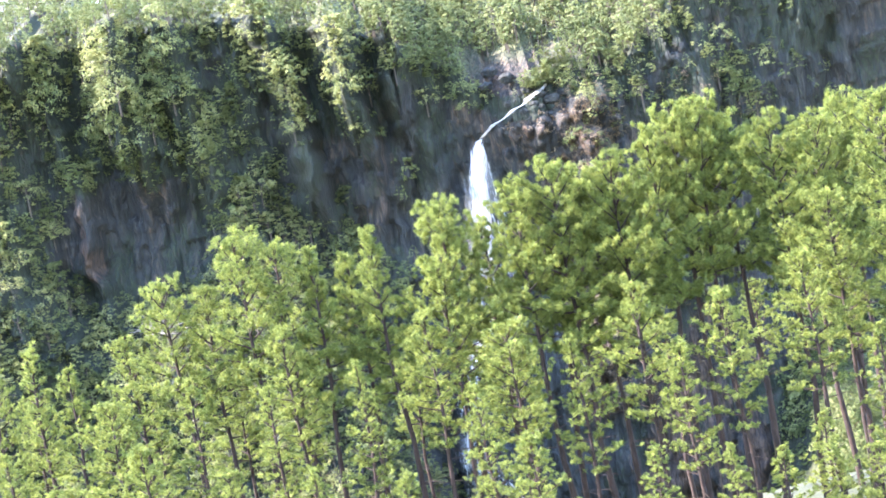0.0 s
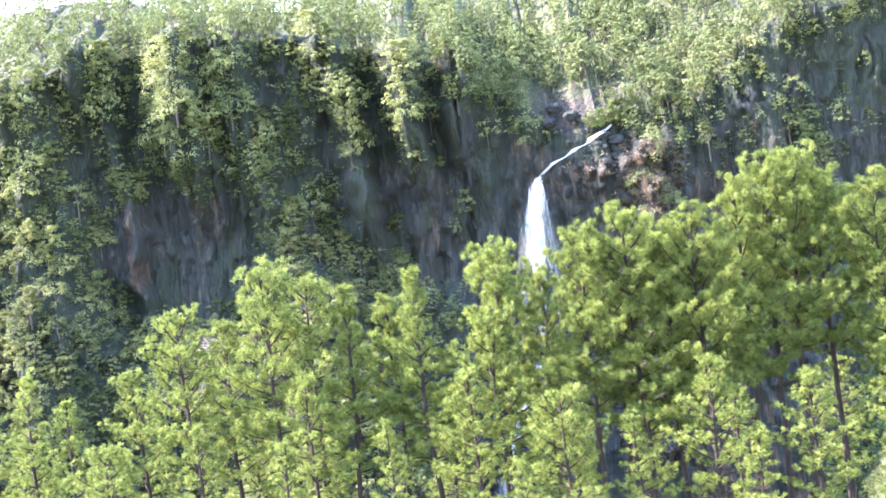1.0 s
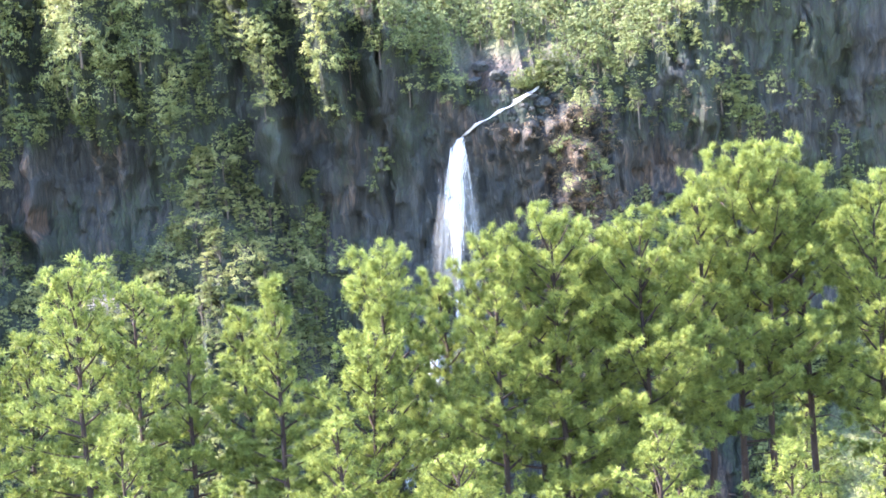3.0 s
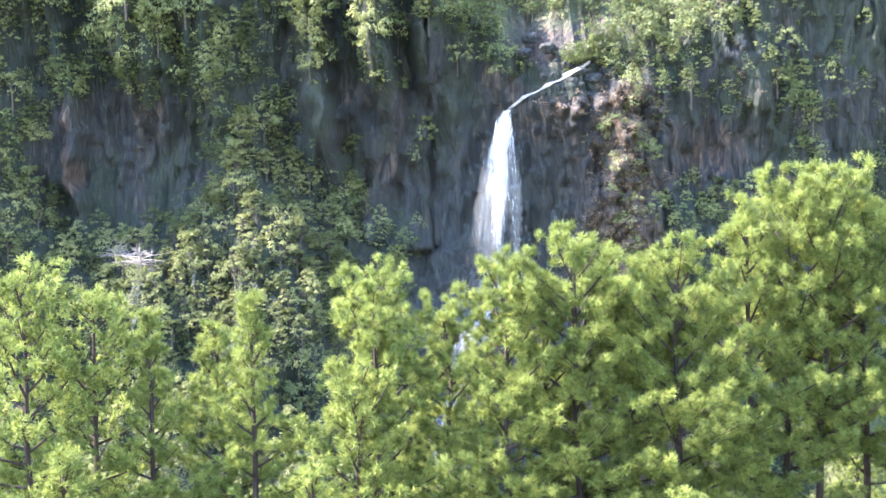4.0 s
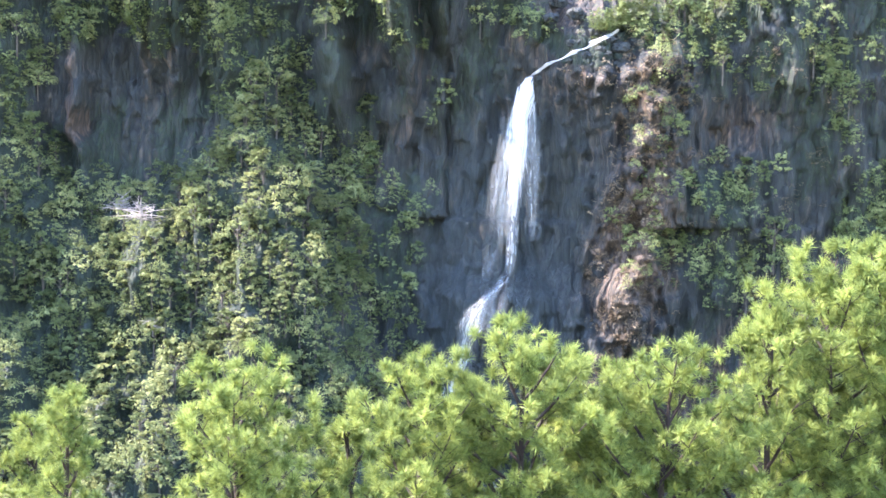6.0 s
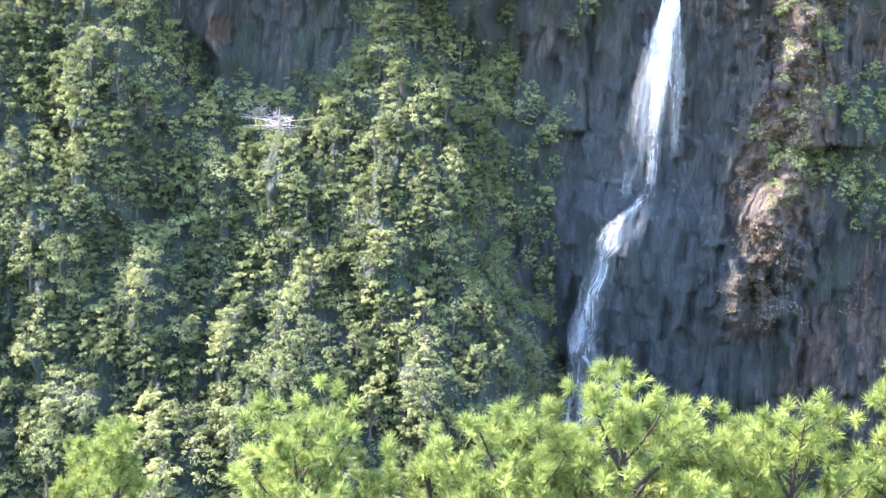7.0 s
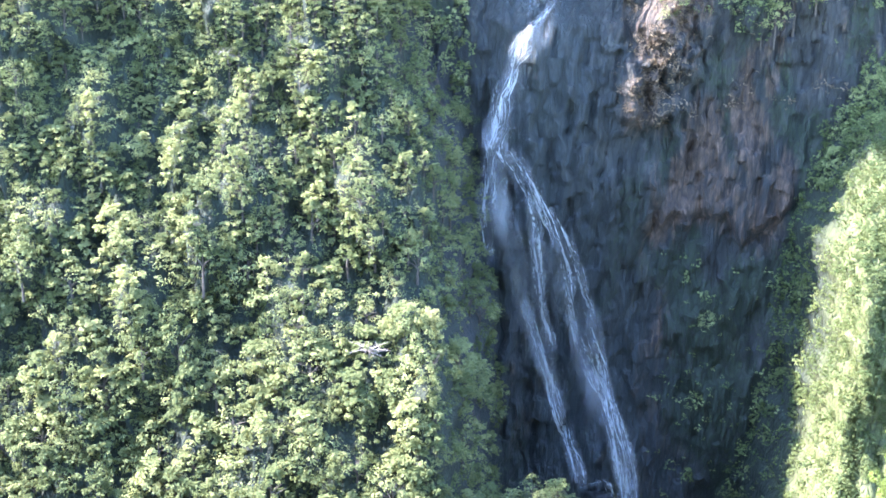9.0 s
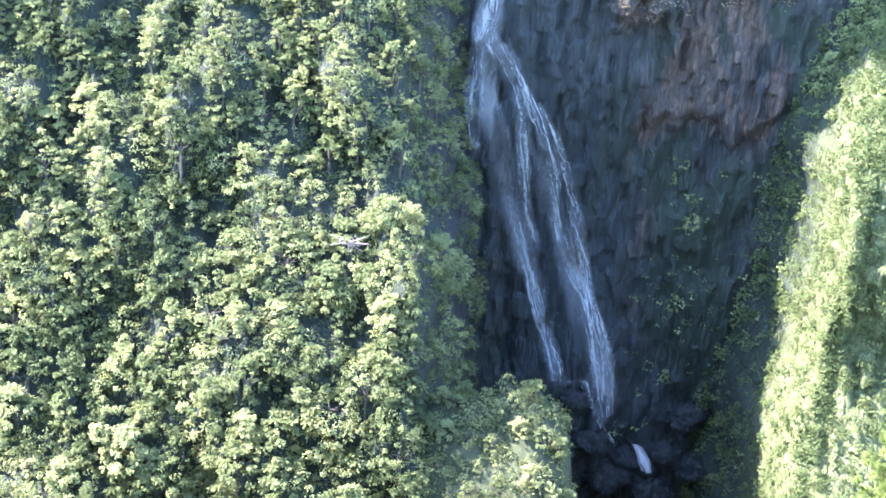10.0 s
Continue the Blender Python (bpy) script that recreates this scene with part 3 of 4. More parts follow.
def blades(rng, pos_, d, size, width):
    n = len(pos_)
    nn = d + 0.32 * rng.normal(size=(n, 3))
    nn /= np.linalg.norm(nn, axis=1, keepdims=True)
    a = np.cross(nn, rng.normal(size=(n, 3)))
    a /= np.linalg.norm(a, axis=1, keepdims=True)
    b = np.cross(nn, a)
    s = size * rng.uniform(0.6, 1.3, (n, 1))
    tip, side = a * s * 0.5, b * s * 0.5 * width
    return np.stack([pos_ - 0.6 * tip - side, pos_ - 0.6 * tip + side, pos_ + 1.15 * tip - 0.15 * s * nn], 1)


def placed(V, x, y, z, turn, scale, tall=1.0):
    c, s = math.cos(turn), math.sin(turn)
    R = np.array([[c, -s, 0], [s, c, 0], [0, 0, tall]]) * scale
    return V @ R.T + np.array([x, y, z])


def rosette_crown(rng, radius, height, heads, leaves, size):
    """Leaf blades of a tree that carries star-shaped heads of long drooping leaves on thin limbs."""
    az, up = rng.uniform(0, 2 * np.pi, heads), rng.uniform(0, 1, heads) ** 0.8
    rr = radius * np.sqrt(np.clip(1.05 - up**2, 0, 1)) * rng.uniform(0.35, 1.0, heads)
    c = np.stack([rr * np.cos(az), rr * np.sin(az), height * (0.28 + 0.72 * up)], 1)
    th = rng.uniform(0, 2 * np.pi, (heads, leaves))
    tilt = rng.uniform(-0.55, 0.65, (heads, leaves))
    d = np.stack([np.cos(th) * np.cos(tilt), np.sin(th) * np.cos(tilt), np.sin(tilt)], -1)
    s = (size * rng.uniform(0.7, 1.3, (heads, 1)) * rng.uniform(0.75, 1.15, (heads, leaves)))[..., None]
    side = np.stack([-np.sin(th), np.cos(th), rng.uniform(-0.6, 0.6, (heads, leaves))], -1) * 0.17
    tip = c[:, None] + d * s - np.array([0, 0, 0.30]) * s
    return np.stack([c[:, None] + d * s * 0.1, tip - side * s, tip + side * s], 2).reshape(-1, 3, 3)


rng = np.random.default_rng(7)
CROWNS = [rosette_crown(rng, r, h, k, 28, 0.54) for r, h, k in ((2.6, 5.4, 36), (3.0, 5.0, 42), (2.2, 6.0, 30))]
CROWNS += [crown_leaves(rng, r, h, k, 30, 0.28) for r, h, k in ((3.6, 4.6, 36), (2.2, 4.4, 24), (3.0, 6.4, 34))]
PALE_CROWNS = [crown_leaves(rng, r, h, k, 20, 0.42, -0.7) for r, h, k in ((1.7, 6.5, 22), (2.0, 7.5, 26), (2.3, 6.0, 26), (1.5, 5.5, 20))]
BUSHES = [crown_leaves(rng, r, h, k, 20, 0.30, -0.2) for r, h, k in ((1.4, 1.9, 7), (1.1, 2.4, 7), (1.8, 1.8, 8))]
TUFTS = [blades(rng, rng.normal(size=(34, 3)) * (0.6, 0.6, 0.35), np.tile([0, -0.4, 0.9], (34, 1)), 0.7, 0.3) for _ in range(3)]


def foot_of(x, z):
    return float(face(x, z))


# wooded slope: candidates spread over the face, kept by cover
def spread(n, x0, x1, z0, z1, seed):
    r = np.random.default_rng(seed)
    return r.uniform(x0, x1, n), r.uniform(z0, z1, n), r


def thinned(x, z, size, gap):
    """Places, the large ones first, that keep clear of each other by their sizes."""
    cells, chosen = {}, []
    for i in np.argsort(-size):
        a, c, s = float(x[i]), float(z[i]), float(size[i])
        u, w = int(a // 7), int(c // 7)
        near = (q for j in (-1, 0, 1) for k in (-1, 0, 1) for q in cells.get((u + j, w + k), ()))
        if any((p - a) ** 2 + (o - c) ** 2 < (gap * (e + s)) ** 2 for p, o, e in near):
            continue
        cells.setdefault((u, w), []).append((a, c, s))
        chosen.append(int(i))
    return chosen


tree_meshes = []
for k, V in enumerate(CROWNS):
    trunk_pts = np.array([(0, 0, -1.2), (0.05, 0.02, 1.2), (0.12 * (-1) ** k, 0.05, 2.6), (0.1, -0.05, 3.8)])
    limbs = [tube(trunk_pts, [0.2, 0.16, 0.12, 0.05], 6)]
    r = np.random.default_rng(100 + k)
    for j in range(6):
        az, h = r.uniform(0, 6.28), r.uniform(1.2, 3.0)
        limbs.append(tube([(0.05, 0, h), (0.7 * math.cos(az), 0.7 * math.sin(az), h + 0.7), (1.7 * math.cos(az), 1.7 * math.sin(az), h + 1.2)], [0.09, 0.06, 0.02], 5))
    tree_meshes.append((welded(loose_mesh("trunk", np.concatenate(limbs), TRUNK_PALE)), loose_mesh("crown", V, LEAF), np.concatenate(limbs)))


def slope_tree(x, z, y, k, turn, scale, tall, label):
    base = new("broadleaf_tree")
    base.matrix_basis = Matrix.Translation((x, y, z)) @ Matrix.Rotation(turn, 4, "Z") @ Matrix.Diagonal((scale, scale, scale * tall, 1))
    part("trunk", tree_meshes[k][0], base, "pale thin trunk")
    part("crown", tree_meshes[k][1], base)
    return tagged(base, label, "tree", "trees on the gorge slope")


LABELS = ("rounded green broadleaf tree on the steep gorge slope", "tall leafy tree with an open crown on the slope",
          "small dense broadleaf tree rooted in the steep slope", "spreading flat-topped tree on the wooded slope")
px, pz, r = spread(22000, -152, 60, -190, 52, 3)
keep = wooded(px, pz) > r.uniform(0.02, 0.5, len(px))
gap = fractal(px / 8.0, 1.1, pz / 14.0, 91, 2) > -0.85
px, pz = px[keep & gap], pz[keep & gap]
py = face(px, pz)
sizes = (0.40 + 1.25 * r.uniform(0, 1, len(px)) ** 3.0) * (1 + 0.4 * ease(-pz, 40, 110))
chosen = thinned(px, pz, sizes, 1.16)
stuff_leaves, stuff_trunks, made = [], [], 0
for n, i in enumerate(chosen):
    k = int(r.integers(0, len(CROWNS)))
    turn, scale, tall = float(r.uniform(0, 6.28)), float(sizes[i]), float(r.uniform(0.8, 1.2))
    x, z, y = float(px[i]), float(pz[i]) - 1.0, float(py[i]) - 0.3
    if -62 < x < 12 and -75 < z < 40 and made < 290:
        slope_tree(x, z, y, k, turn, scale, tall, LABELS[1 if tall > 1.1 else 3 if tall < 0.9 else 2 if scale < 0.75 else 0])
        made += 1
    else:
        stuff_leaves.append(placed(CROWNS[k][:: 1 if scale > 0.8 else 2], x, y, z, turn, scale, tall))
        if n % 4 == 0:
            stuff_trunks.append(placed(tree_meshes[k][2], x, y, z, turn, scale, tall))
for n, (x, y, scale) in enumerate([(19, 325, 1.45), (13, 326, 1.1), (8, 325, 1.05), (24, 325, 1.15), (27.5, 326, 0.95), (3, 326, 1.0), (16, 317, 1.2), (22, 316, 1.1), (10, 315, 1.3), (4, 316, 1.1),
                                   (-3, 325, 1.1), (26, 317, 1.1), (19, 308, 1.3), (12, 306, 1.2), (5, 305, 1.3), (-2, 312, 1.2), (24, 307, 1.2), (-8, 322, 1.2), (28.5, 312, 1.0), (-7, 308, 1.2), (0.5, 323, 1.2), (6, 321, 1.2), (11, 321, 1.1), (-1, 318, 1.2), (-5, 319, 1.2), (15, 322, 1.0)]):
    slope_tree(x, float(knoll_z(x, y)) - 0.8, y, n * 5 % 6, n * 1.9, scale, 0.9 + 0.08 * (n % 3), "rounded sunlit tree on the knoll below the falls")
for x, z, k, scale, tall in ((79, -20, 5, 2.3, 1.2), (84, -13, 3, 1.7, 1.1), (74, -22, 5, 1.6, 1.2), (80, -8, 4, 2.2, 1.2), (71, -24, 4, 1.3, 1.0), (-42, 28, 5, 1.7, 1.2), (-19, 21, 0, 1.6, 1.1), (-48, 22, 1, 1.6, 1.0)):
    slope_tree(x, z, foot_of(x, z) - 0.5, k, x, scale, tall, "large leafy tree standing on a rock ledge")
for n, (x, z, scale) in enumerate([(-104, 40, 1.5), (-109, 52, 1.7), (-100, 29, 1.3), (-113, 36, 1.4), (-106, 62, 1.5), (-79, 55, 1.6), (-73, 62, 1.7), (-67, 53, 1.5), (-60, 60, 1.6), (-53, 54, 1.4), (-77, 70, 1.6),
                                   (-64, 71, 1.5), (-29, 55, 1.3), (-12, 60, 1.5), (-7, 52, 1.3), (1, 56, 1.4), (-29, 45, 1.1), (-86, 74, 1.3), (8, 46, 1.2), (66, 36, 1.4), (88, 38, 1.3), (97, 28, 1.2)]):
    slope_tree(x, z, foot_of(x, z) - 1.0, 3 + n % 2, n * 1.7, scale, 1.2, "sunlit leafy tree growing out of a rock buttress")
fz = r.uniform(-185, 20, 300)
fx = np.interp(fz, EDGE_Z, EDGE_X) + r.uniform(-13, 1, 300)
for n, (x, y, z) in enumerate(zip(fx, face(fx, fz), fz)):
    if z < slope_top(x) - 2:
        stuff_leaves.append(placed(CROWNS[n % 6], x, y, z - 1.0, n * 2.3, r.uniform(0.55, 1.1), 1.0))
tagged(new("slope_forest", toned(loose_mesh("slope_forest", np.concatenate(stuff_leaves), LEAF), stuff_leaves, 5)), "dense sunlit broadleaf forest covering the steep gorge slope", "forest", kind="stuff")
tagged(new("slope_trunks", loose_mesh("slope_trunks", np.concatenate(stuff_trunks), TRUNK_PALE)), "thin pale trunks and limbs of the slope forest", "trunks", kind="stuff")

# undergrowth between the slope trees
px, pz, r = spread(6800, -150, 50, -190, 40, 4)
keep = wooded(px, pz) > r.uniform(0.02, 0.5, len(px))
leaves = [placed(BUSHES[int(r.integers(0, 3))], x, y, z - 0.7, r.uniform(0, 6.28), r.uniform(0.5, 1.15)) for x, y, z in zip(px[keep], face(px[keep], pz[keep]), pz[keep])]
kx, ky = r.uniform(-18, 35, 900), r.uniform(296, 334, 900)
leaves += [placed(BUSHES[int(r.integers(0, 3))], x, y, float(knoll_z(x, y)) - 0.5, r.uniform(0, 6.28), r.uniform(0.6, 1.3)) for x, y in zip(kx, ky)]
tagged(new("undergrowth", toned(loose_mesh("undergrowth", np.concatenate(leaves), LEAF), leaves, 5)), "green undergrowth filling gaps between the slope trees", "bushes", kind="stuff")

# shrubs and small trees clinging to the rock
px, pz, r = spread(34000, -150, 125, -180, 88, 5)
c = cover_at(px, pz)
keep = (c > r.uniform(0.25, 0.95, len(px))) & (pz < rim(px) + 1) & (wooded(px, pz) < 0.6) & (ridge_share(px, pz) < 0.5) & (np.hypot((px - 36) / 14.0, (pz - 38) / 12.0) + 0.35 * fractal(px / 4.0, 0, pz / 4.0, 98, 2) > 0.9) & ((pz > -62) | (r.uniform(0, 1, len(px)) < 0.12))
px, pz = px[keep], pz[keep]
sizes = 0.32 + 0.95 * r.uniform(0, 1, len(px)) ** 2.6
sizes = sizes * (1 + 0.55 * np.clip(ribs(px, pz) / 9.0, 0, 1) * ease(pz, 40, 52))
picked = thinned(px, pz, sizes, 0.80)
px, pz, sizes = px[picked], pz[picked], sizes[picked]
py = face(px, pz)
leaves = []
for x, y, z, size in zip(px, py, pz, sizes):
    lowland = z < -70
    if r.uniform() < (0.08 if lowland else 0.7):
        leaves.append(placed(CROWNS[int(r.integers(0, 6))][:: 1 if r.uniform() < 0.5 else 2], x, y - 0.9 * size, z - 0.8, r.uniform(0, 6.28), size, r.uniform(0.9, 1.5)))
    else:
        leaves.append(placed(BUSHES[int(r.integers(0, 3))], x, y, z - 0.6, r.uniform(0, 6.28), 0.3 + size))
tagged(new("cliff_shrubs", toned(loose_mesh("cliff_shrubs", np.concatenate(leaves), SHRUB), leaves, 5)), "green shrubs and vines clinging to the rock face", "shrubs", kind="stuff")

# dry grass on the lit spur beside the falls and on rock ledges
px, pz, r = spread(6000, 26, 100, -62, 50, 6)
w = np.exp(-(((px - 45 - 0.1 * pz) / 8.0) ** 2)) * ease(pz, -52, -34) + 0.25 * ease(px, 40, 60) * ease(pz, -40, 0)
keep = (w * (0.6 + 0.8 * fractal(px / 6.0, 0, pz / 6.0, 95, 2)) > r.uniform(0.1, 0.8, len(px))) & (pz < rim(px))
leaves = [placed(TUFTS[int(r.integers(0, 3))], x, y - 0.2, z, r.uniform(0, 6.28), r.uniform(0.6, 1.2)) for x, y, z in zip(px[keep], face(px[keep], pz[keep]), pz[keep])]
tagged(new("dry_grass", loose_mesh("dry_grass", np.concatenate(leaves), DRY)), "dry tan grass tufts on the sunlit rock spur", "grass", kind="stuff")

# tan half-dry shrubs and root tangles on the spur and along the red wall
px, pz, r = spread(3600, 20, 95, -45, 48, 16)
w = np.exp(-(((px - 46 - 0.1 * pz) / 10.0) ** 2)) * 0.8 + 0.5 * np.exp(-(((pz + 36) / 6.0) ** 2)) * ease(px, 38, 48) + 0.7 * np.exp(-(((px - 32) / 10.0) ** 2)) * np.exp(-(((pz - 38) / 9.0) ** 2))
keep = (w * (0.7 + 0.8 * fractal(px / 5.0, 0, pz / 5.0, 96, 2)) > r.uniform(0.2, 0.9, len(px))) & (pz < rim(px) - 1)
leaves = [placed(BUSHES[int(r.integers(0, 3))], x, y + 0.2, z - 0.5, r.uniform(0, 6.28), r.uniform(0.5, 1.0)) for x, y, z in zip(px[keep], face(px[keep], pz[keep]), pz[keep])]
tagged(new("dry_shrubs", toned(loose_mesh("dry_shrubs", np.concatenate(leaves), DRY), leaves, 6)), "tan half-dry shrubs hanging on the sunlit brown rock", "shrubs", kind="stuff")

# sunlit ridge
r = np.random.default_rng(8)
pz = r.uniform(-205, -24, 2300)
px = ridge_edge(pz) + 1 + 32 * r.uniform(0, 1, 2300) ** 1.5
keep = ridge_share(px, pz) > r.uniform(0.005, 0.15, len(px))
px, pz = px[keep], pz[keep]
flank_z = r.uniform(-205, -40, 1500)
px = np.concatenate([px, ridge_edge(flank_z) + r.uniform(-5, 12, 1500)])
pz = np.concatenate([pz, flank_z])
leaves = []
for x, y, z in zip(px, face(px, pz), pz):
    if r.uniform() < 0.2:
        leaves.append(placed(CROWNS[int(r.integers(0, 6))][::2], x, y, z - 1, r.uniform(0, 6.28), r.uniform(0.5, 0.9), r.uniform(0.8, 1.2)))
    else:
        leaves.append(placed(BUSHES[int(r.integers(0, 3))], x, y, z - 0.6, r.uniform(0, 6.28), r.uniform(0.8, 1.5)))
tagged(new("ridge_shrubs", toned(loose_mesh("ridge_shrubs", np.concatenate(leaves), LEAF_RIDGE), leaves, 5)), "bright sunlit creepers and bushes on a steep ridge", "bushes", kind="stuff")

# plateau woods
r = np.random.default_rng(9)
leaves, trunks = [], []
px, ps = r.uniform(-165, 175, 1850), r.uniform(0, 1, 1850) ** 1.25 * 88 - 1.0
px[1450:], ps[1450:] = r.uniform(-5, 100, 400), r.uniform(0, 40, 400)
keep = (np.arange(1850) >= 1450) | (ps < 6) | (fractal(px / 20.0, ps / 12.0, 0, 97, 2) > -0.55)
keep &= ~((px > 21) & (px < 47) & (ps < 13))
px, ps = px[keep], ps[keep]
for x, y, z in zip(px, face(px, rim(px)) + ps, plateau_z(px, ps)):
    sc = float(r.uniform(0.75, 1.35))
    leaves.append(placed(PALE_CROWNS[int(r.integers(0, 4))], x, y, z + 1.0, r.uniform(0, 6.28), sc, r.uniform(0.9, 1.3)))
    trunks.append(tube([(x, y, z - 0.5), (x + r.uniform(-0.3, 0.3), y, z + 5 * sc)], [0.17, 0.08], 4))
tagged(new("plateau_woods", toned(loose_mesh("plateau_woods", np.concatenate(leaves), LEAF_PALE), leaves, 5)), "pale green open woods on the plateau above the cliff", "forest", kind="stuff")
tagged(new("plateau_trunks", loose_mesh("plateau_trunks", np.concatenate(trunks), TRUNK_PALE)), "thin trunks of the plateau woods", "trunks", kind="stuff")


# ---- pines ----
def pine_meshes(seed, per, w, H=24.0, reach=2.9, crown=0.42, peak=0.5, limbs_n=34):
    """Trunk with limbs, and needle rosettes on side twigs, of a slender pine H metres tall."""
    r = np.random.default_rng(seed)
    hs = np.linspace(0, H - 0.5, 11)
    bend = np.cumsum(r.normal(0, 0.12, (11, 2)), axis=0)
    axis = np.column_stack([bend, hs])
    rad = 0.20 * (1 - hs / H) ** 0.8 + 0.025
    wood = [tube(axis, rad, 9)]
    at = lambda h: np.array([np.interp(h, hs, axis[:, 0]), np.interp(h, hs, axis[:, 1]), h])  # noqa: E731
    base_h, tips, dirs = H * (1 - crown), [], []
    for j in range(9):
        h, az = r.uniform(H * 0.34, base_h + 1), r.uniform(0, 6.28)
        o, L = at(h), r.uniform(0.6, 2.2)
        wood.append(tube([o, o + (L * 0.6 * math.cos(az), L * 0.6 * math.sin(az), 0.1), o + (L * math.cos(az), L * math.sin(az), r.uniform(-0.3, 0.3))], [0.035, 0.02, 0.008], 4))
    for j in range(limbs_n):
        u = (j + r.uniform(0, 0.9)) / limbs_n
        h, az = base_h + (H - base_h - 0.6) * u**0.9, j * 2.4 + r.uniform(-0.5, 0.5)
        shape = (1 - u) ** peak * (0.70 + 0.30 * math.sin(min(u * 4, 1.57)))
        L = reach * max(0.2, shape) * r.uniform(0.55, 1.15)
        lift = math.radians(2 + 50 * u + r.uniform(-12, 12))
        o = at(h)
        flat = np.array([math.cos(az), math.sin(az), 0])
        d = flat * math.cos(lift) + np.array([0, 0, math.sin(lift)])
        cross = np.array([-flat[1], flat[0], 0])
        along = lambda t: o + d * L * t + np.array([0, 0, 0.22 * L * t * t])  # noqa: E731
        wood.append(tube([along(t) for t in (0, 0.35, 0.7, 1.0)], [0.055 * (1.15 - 0.6 * u), 0.04, 0.025, 0.01], 5))
        for k, t in enumerate(np.arange(1.0, 0.28, -0.21 / max(L, 0.7))):
            p = along(t)
            side = 1 if k % 2 else -1
            out = 0.0 if k == 0 else (0.28 + 0.34 * L * (1.05 - t)) * r.uniform(0.6, 1.2)
            q = p + (d * 0.55 + cross * side * 0.85) * out + np.array([0, 0, 0.10 + 0.16 * out])
            if out:
                wood.append(tube([p, q], [0.014, 0.006], 3))
            for v in np.arange(1.0, 0.15, -0.21 / max(out, 0.25)):
                tips.append(p + (q - p) * v + r.normal(size=3) * (0.17, 0.17, 0.11) + (0, 0, 0.05))
                dirs.append(d * 0.35 + cross * side * 0.35 * (out > 0) + r.normal(size=3) * 0.35 + (0, 0, 0.5))
    for k in range(6):
        tips.append(at(H - 0.5) + r.normal(size=3) * (0.2, 0.2, 0.16) + (0, 0, 0.15))
        dirs.append(np.array([0, 0, 1.0]) + r.normal(size=3) * 0.25)
    tips, dirs = np.array(tips), np.array(dirs)
    dirs /= np.linalg.norm(dirs, axis=1, keepdims=True)
    nd = dirs[:, None] * 0.50 + r.normal(size=(len(tips), per, 3)) * 0.50
    nd /= np.linalg.norm(nd, axis=2, keepdims=True)
    ln = r.uniform(0.20, 0.31, (len(tips), per, 1))
    side = np.cross(nd, r.normal(size=nd.shape))
    side /= np.linalg.norm(side, axis=2, keepdims=True)
    foot = tips[:, None] - dirs[:, None] * r.uniform(0, 0.14, (len(tips), per, 1))
    V = np.stack([foot + nd * ln * 0.12 - side * w, foot + nd * ln * 0.12 + side * w, foot + nd * ln], 2)
    needles = loose_mesh("crown", V.reshape(-1, 3, 3), NEEDLE)
    tone = np.repeat(r.uniform(0, 0.999, len(tips)), per)
    needles.attributes.new("tone", "FLOAT", "FACE").data.foreach_set("value", tone.astype(np.float32))
    return welded(loose_mesh("trunk", np.concatenate(wood), BARK)), needles, axis[-1, :2]


PINE_SHAPES = ((11, 3.3, 0.36, 0.42, 34), (12, 2.5, 0.42, 0.75, 34), (13, 3.3, 0.36, 0.34, 34), (14, 2.9, 0.40, 0.50, 34), (15, 3.6, 0.42, 0.36, 42), (16, 2.6, 0.52, 0.60, 38))
PINES = [pine_meshes(a, 105, 0.0115, reach=b, crown=c, peak=d, limbs_n=e) for a, b, c, d, e in PINE_SHAPES]
PINES += [pine_meshes(a + 20, 34, 0.021, reach=b, crown=c, peak=d, limbs_n=e - 2) for a, b, c, d, e in PINE_SHAPES]


def pine(x, y, top, kind, turn, label="tall slender pine with sunlit green needle tufts"):
    """A pine whose highest tuft stands at (x, y, top)."""
    base_z = float(ground_z(x, y)) - 0.2
    s = (top - base_z) / 24.4
    ob = new("pine_tree")
    wide = s ** 0.5
    lean = Matrix.Rotation(turn, 4, "Z") @ Vector((*PINES[kind][2], 0)) * wide
    ob.matrix_basis = Matrix.Translation((x - lean.x, y - lean.y, base_z)) @ Matrix.Rotation(turn, 4, "Z") @ Matrix.Diagonal((wide, wide, s, 1))
    part("trunk", PINES[kind][0], ob, "dark reddish scaly trunk")
    part("crown", PINES[kind][1], ob)
    return tagged(ob, label, "pine", "pines on the near ridge")


# front row by the places of their tops
FRONT = [(-25.5, 82, 21.0, 9), (-22.5, 80, 21.9, 7), (-20.4, 79, 20.4, 11), (-17.6, 81, 21.2, 9), (-14.6, 79, 24.1, 6), (-12.6, 81, 23.2, 9), (-10.1, 78, 25.7, 8), (-8.2, 79.5, 25.0, 6), (-6.4, 79, 24.4, 1),
         (-4.4, 81, 23.4, 3), (-2.9, 78.5, 24.9, 1), (0.95, 78, 25.2, 2), (3.2, 81, 23.9, 3), (5.0, 77.5, 25.7, 0), (6.5, 79, 25.0, 3), (7.3, 77.5, 26.2, 4), (9.1, 79, 24.9, 2), (10.6, 78, 25.8, 4),
         (12.9, 78.5, 27.3, 3), (14.3, 79.5, 27.8, 4), (15.8, 79.5, 28.0, 2), (17.2, 80, 27.0, 0), (19.6, 79, 26.4, 4), (22.4, 80, 26.0, 8), (25.4, 78, 26.7, 10), (28.5, 80, 26.5, 6),
         (24.8, 95, 24.6, 2), (26.8, 94, 25.8, 4), (28.6, 96, 27.0, 4)]
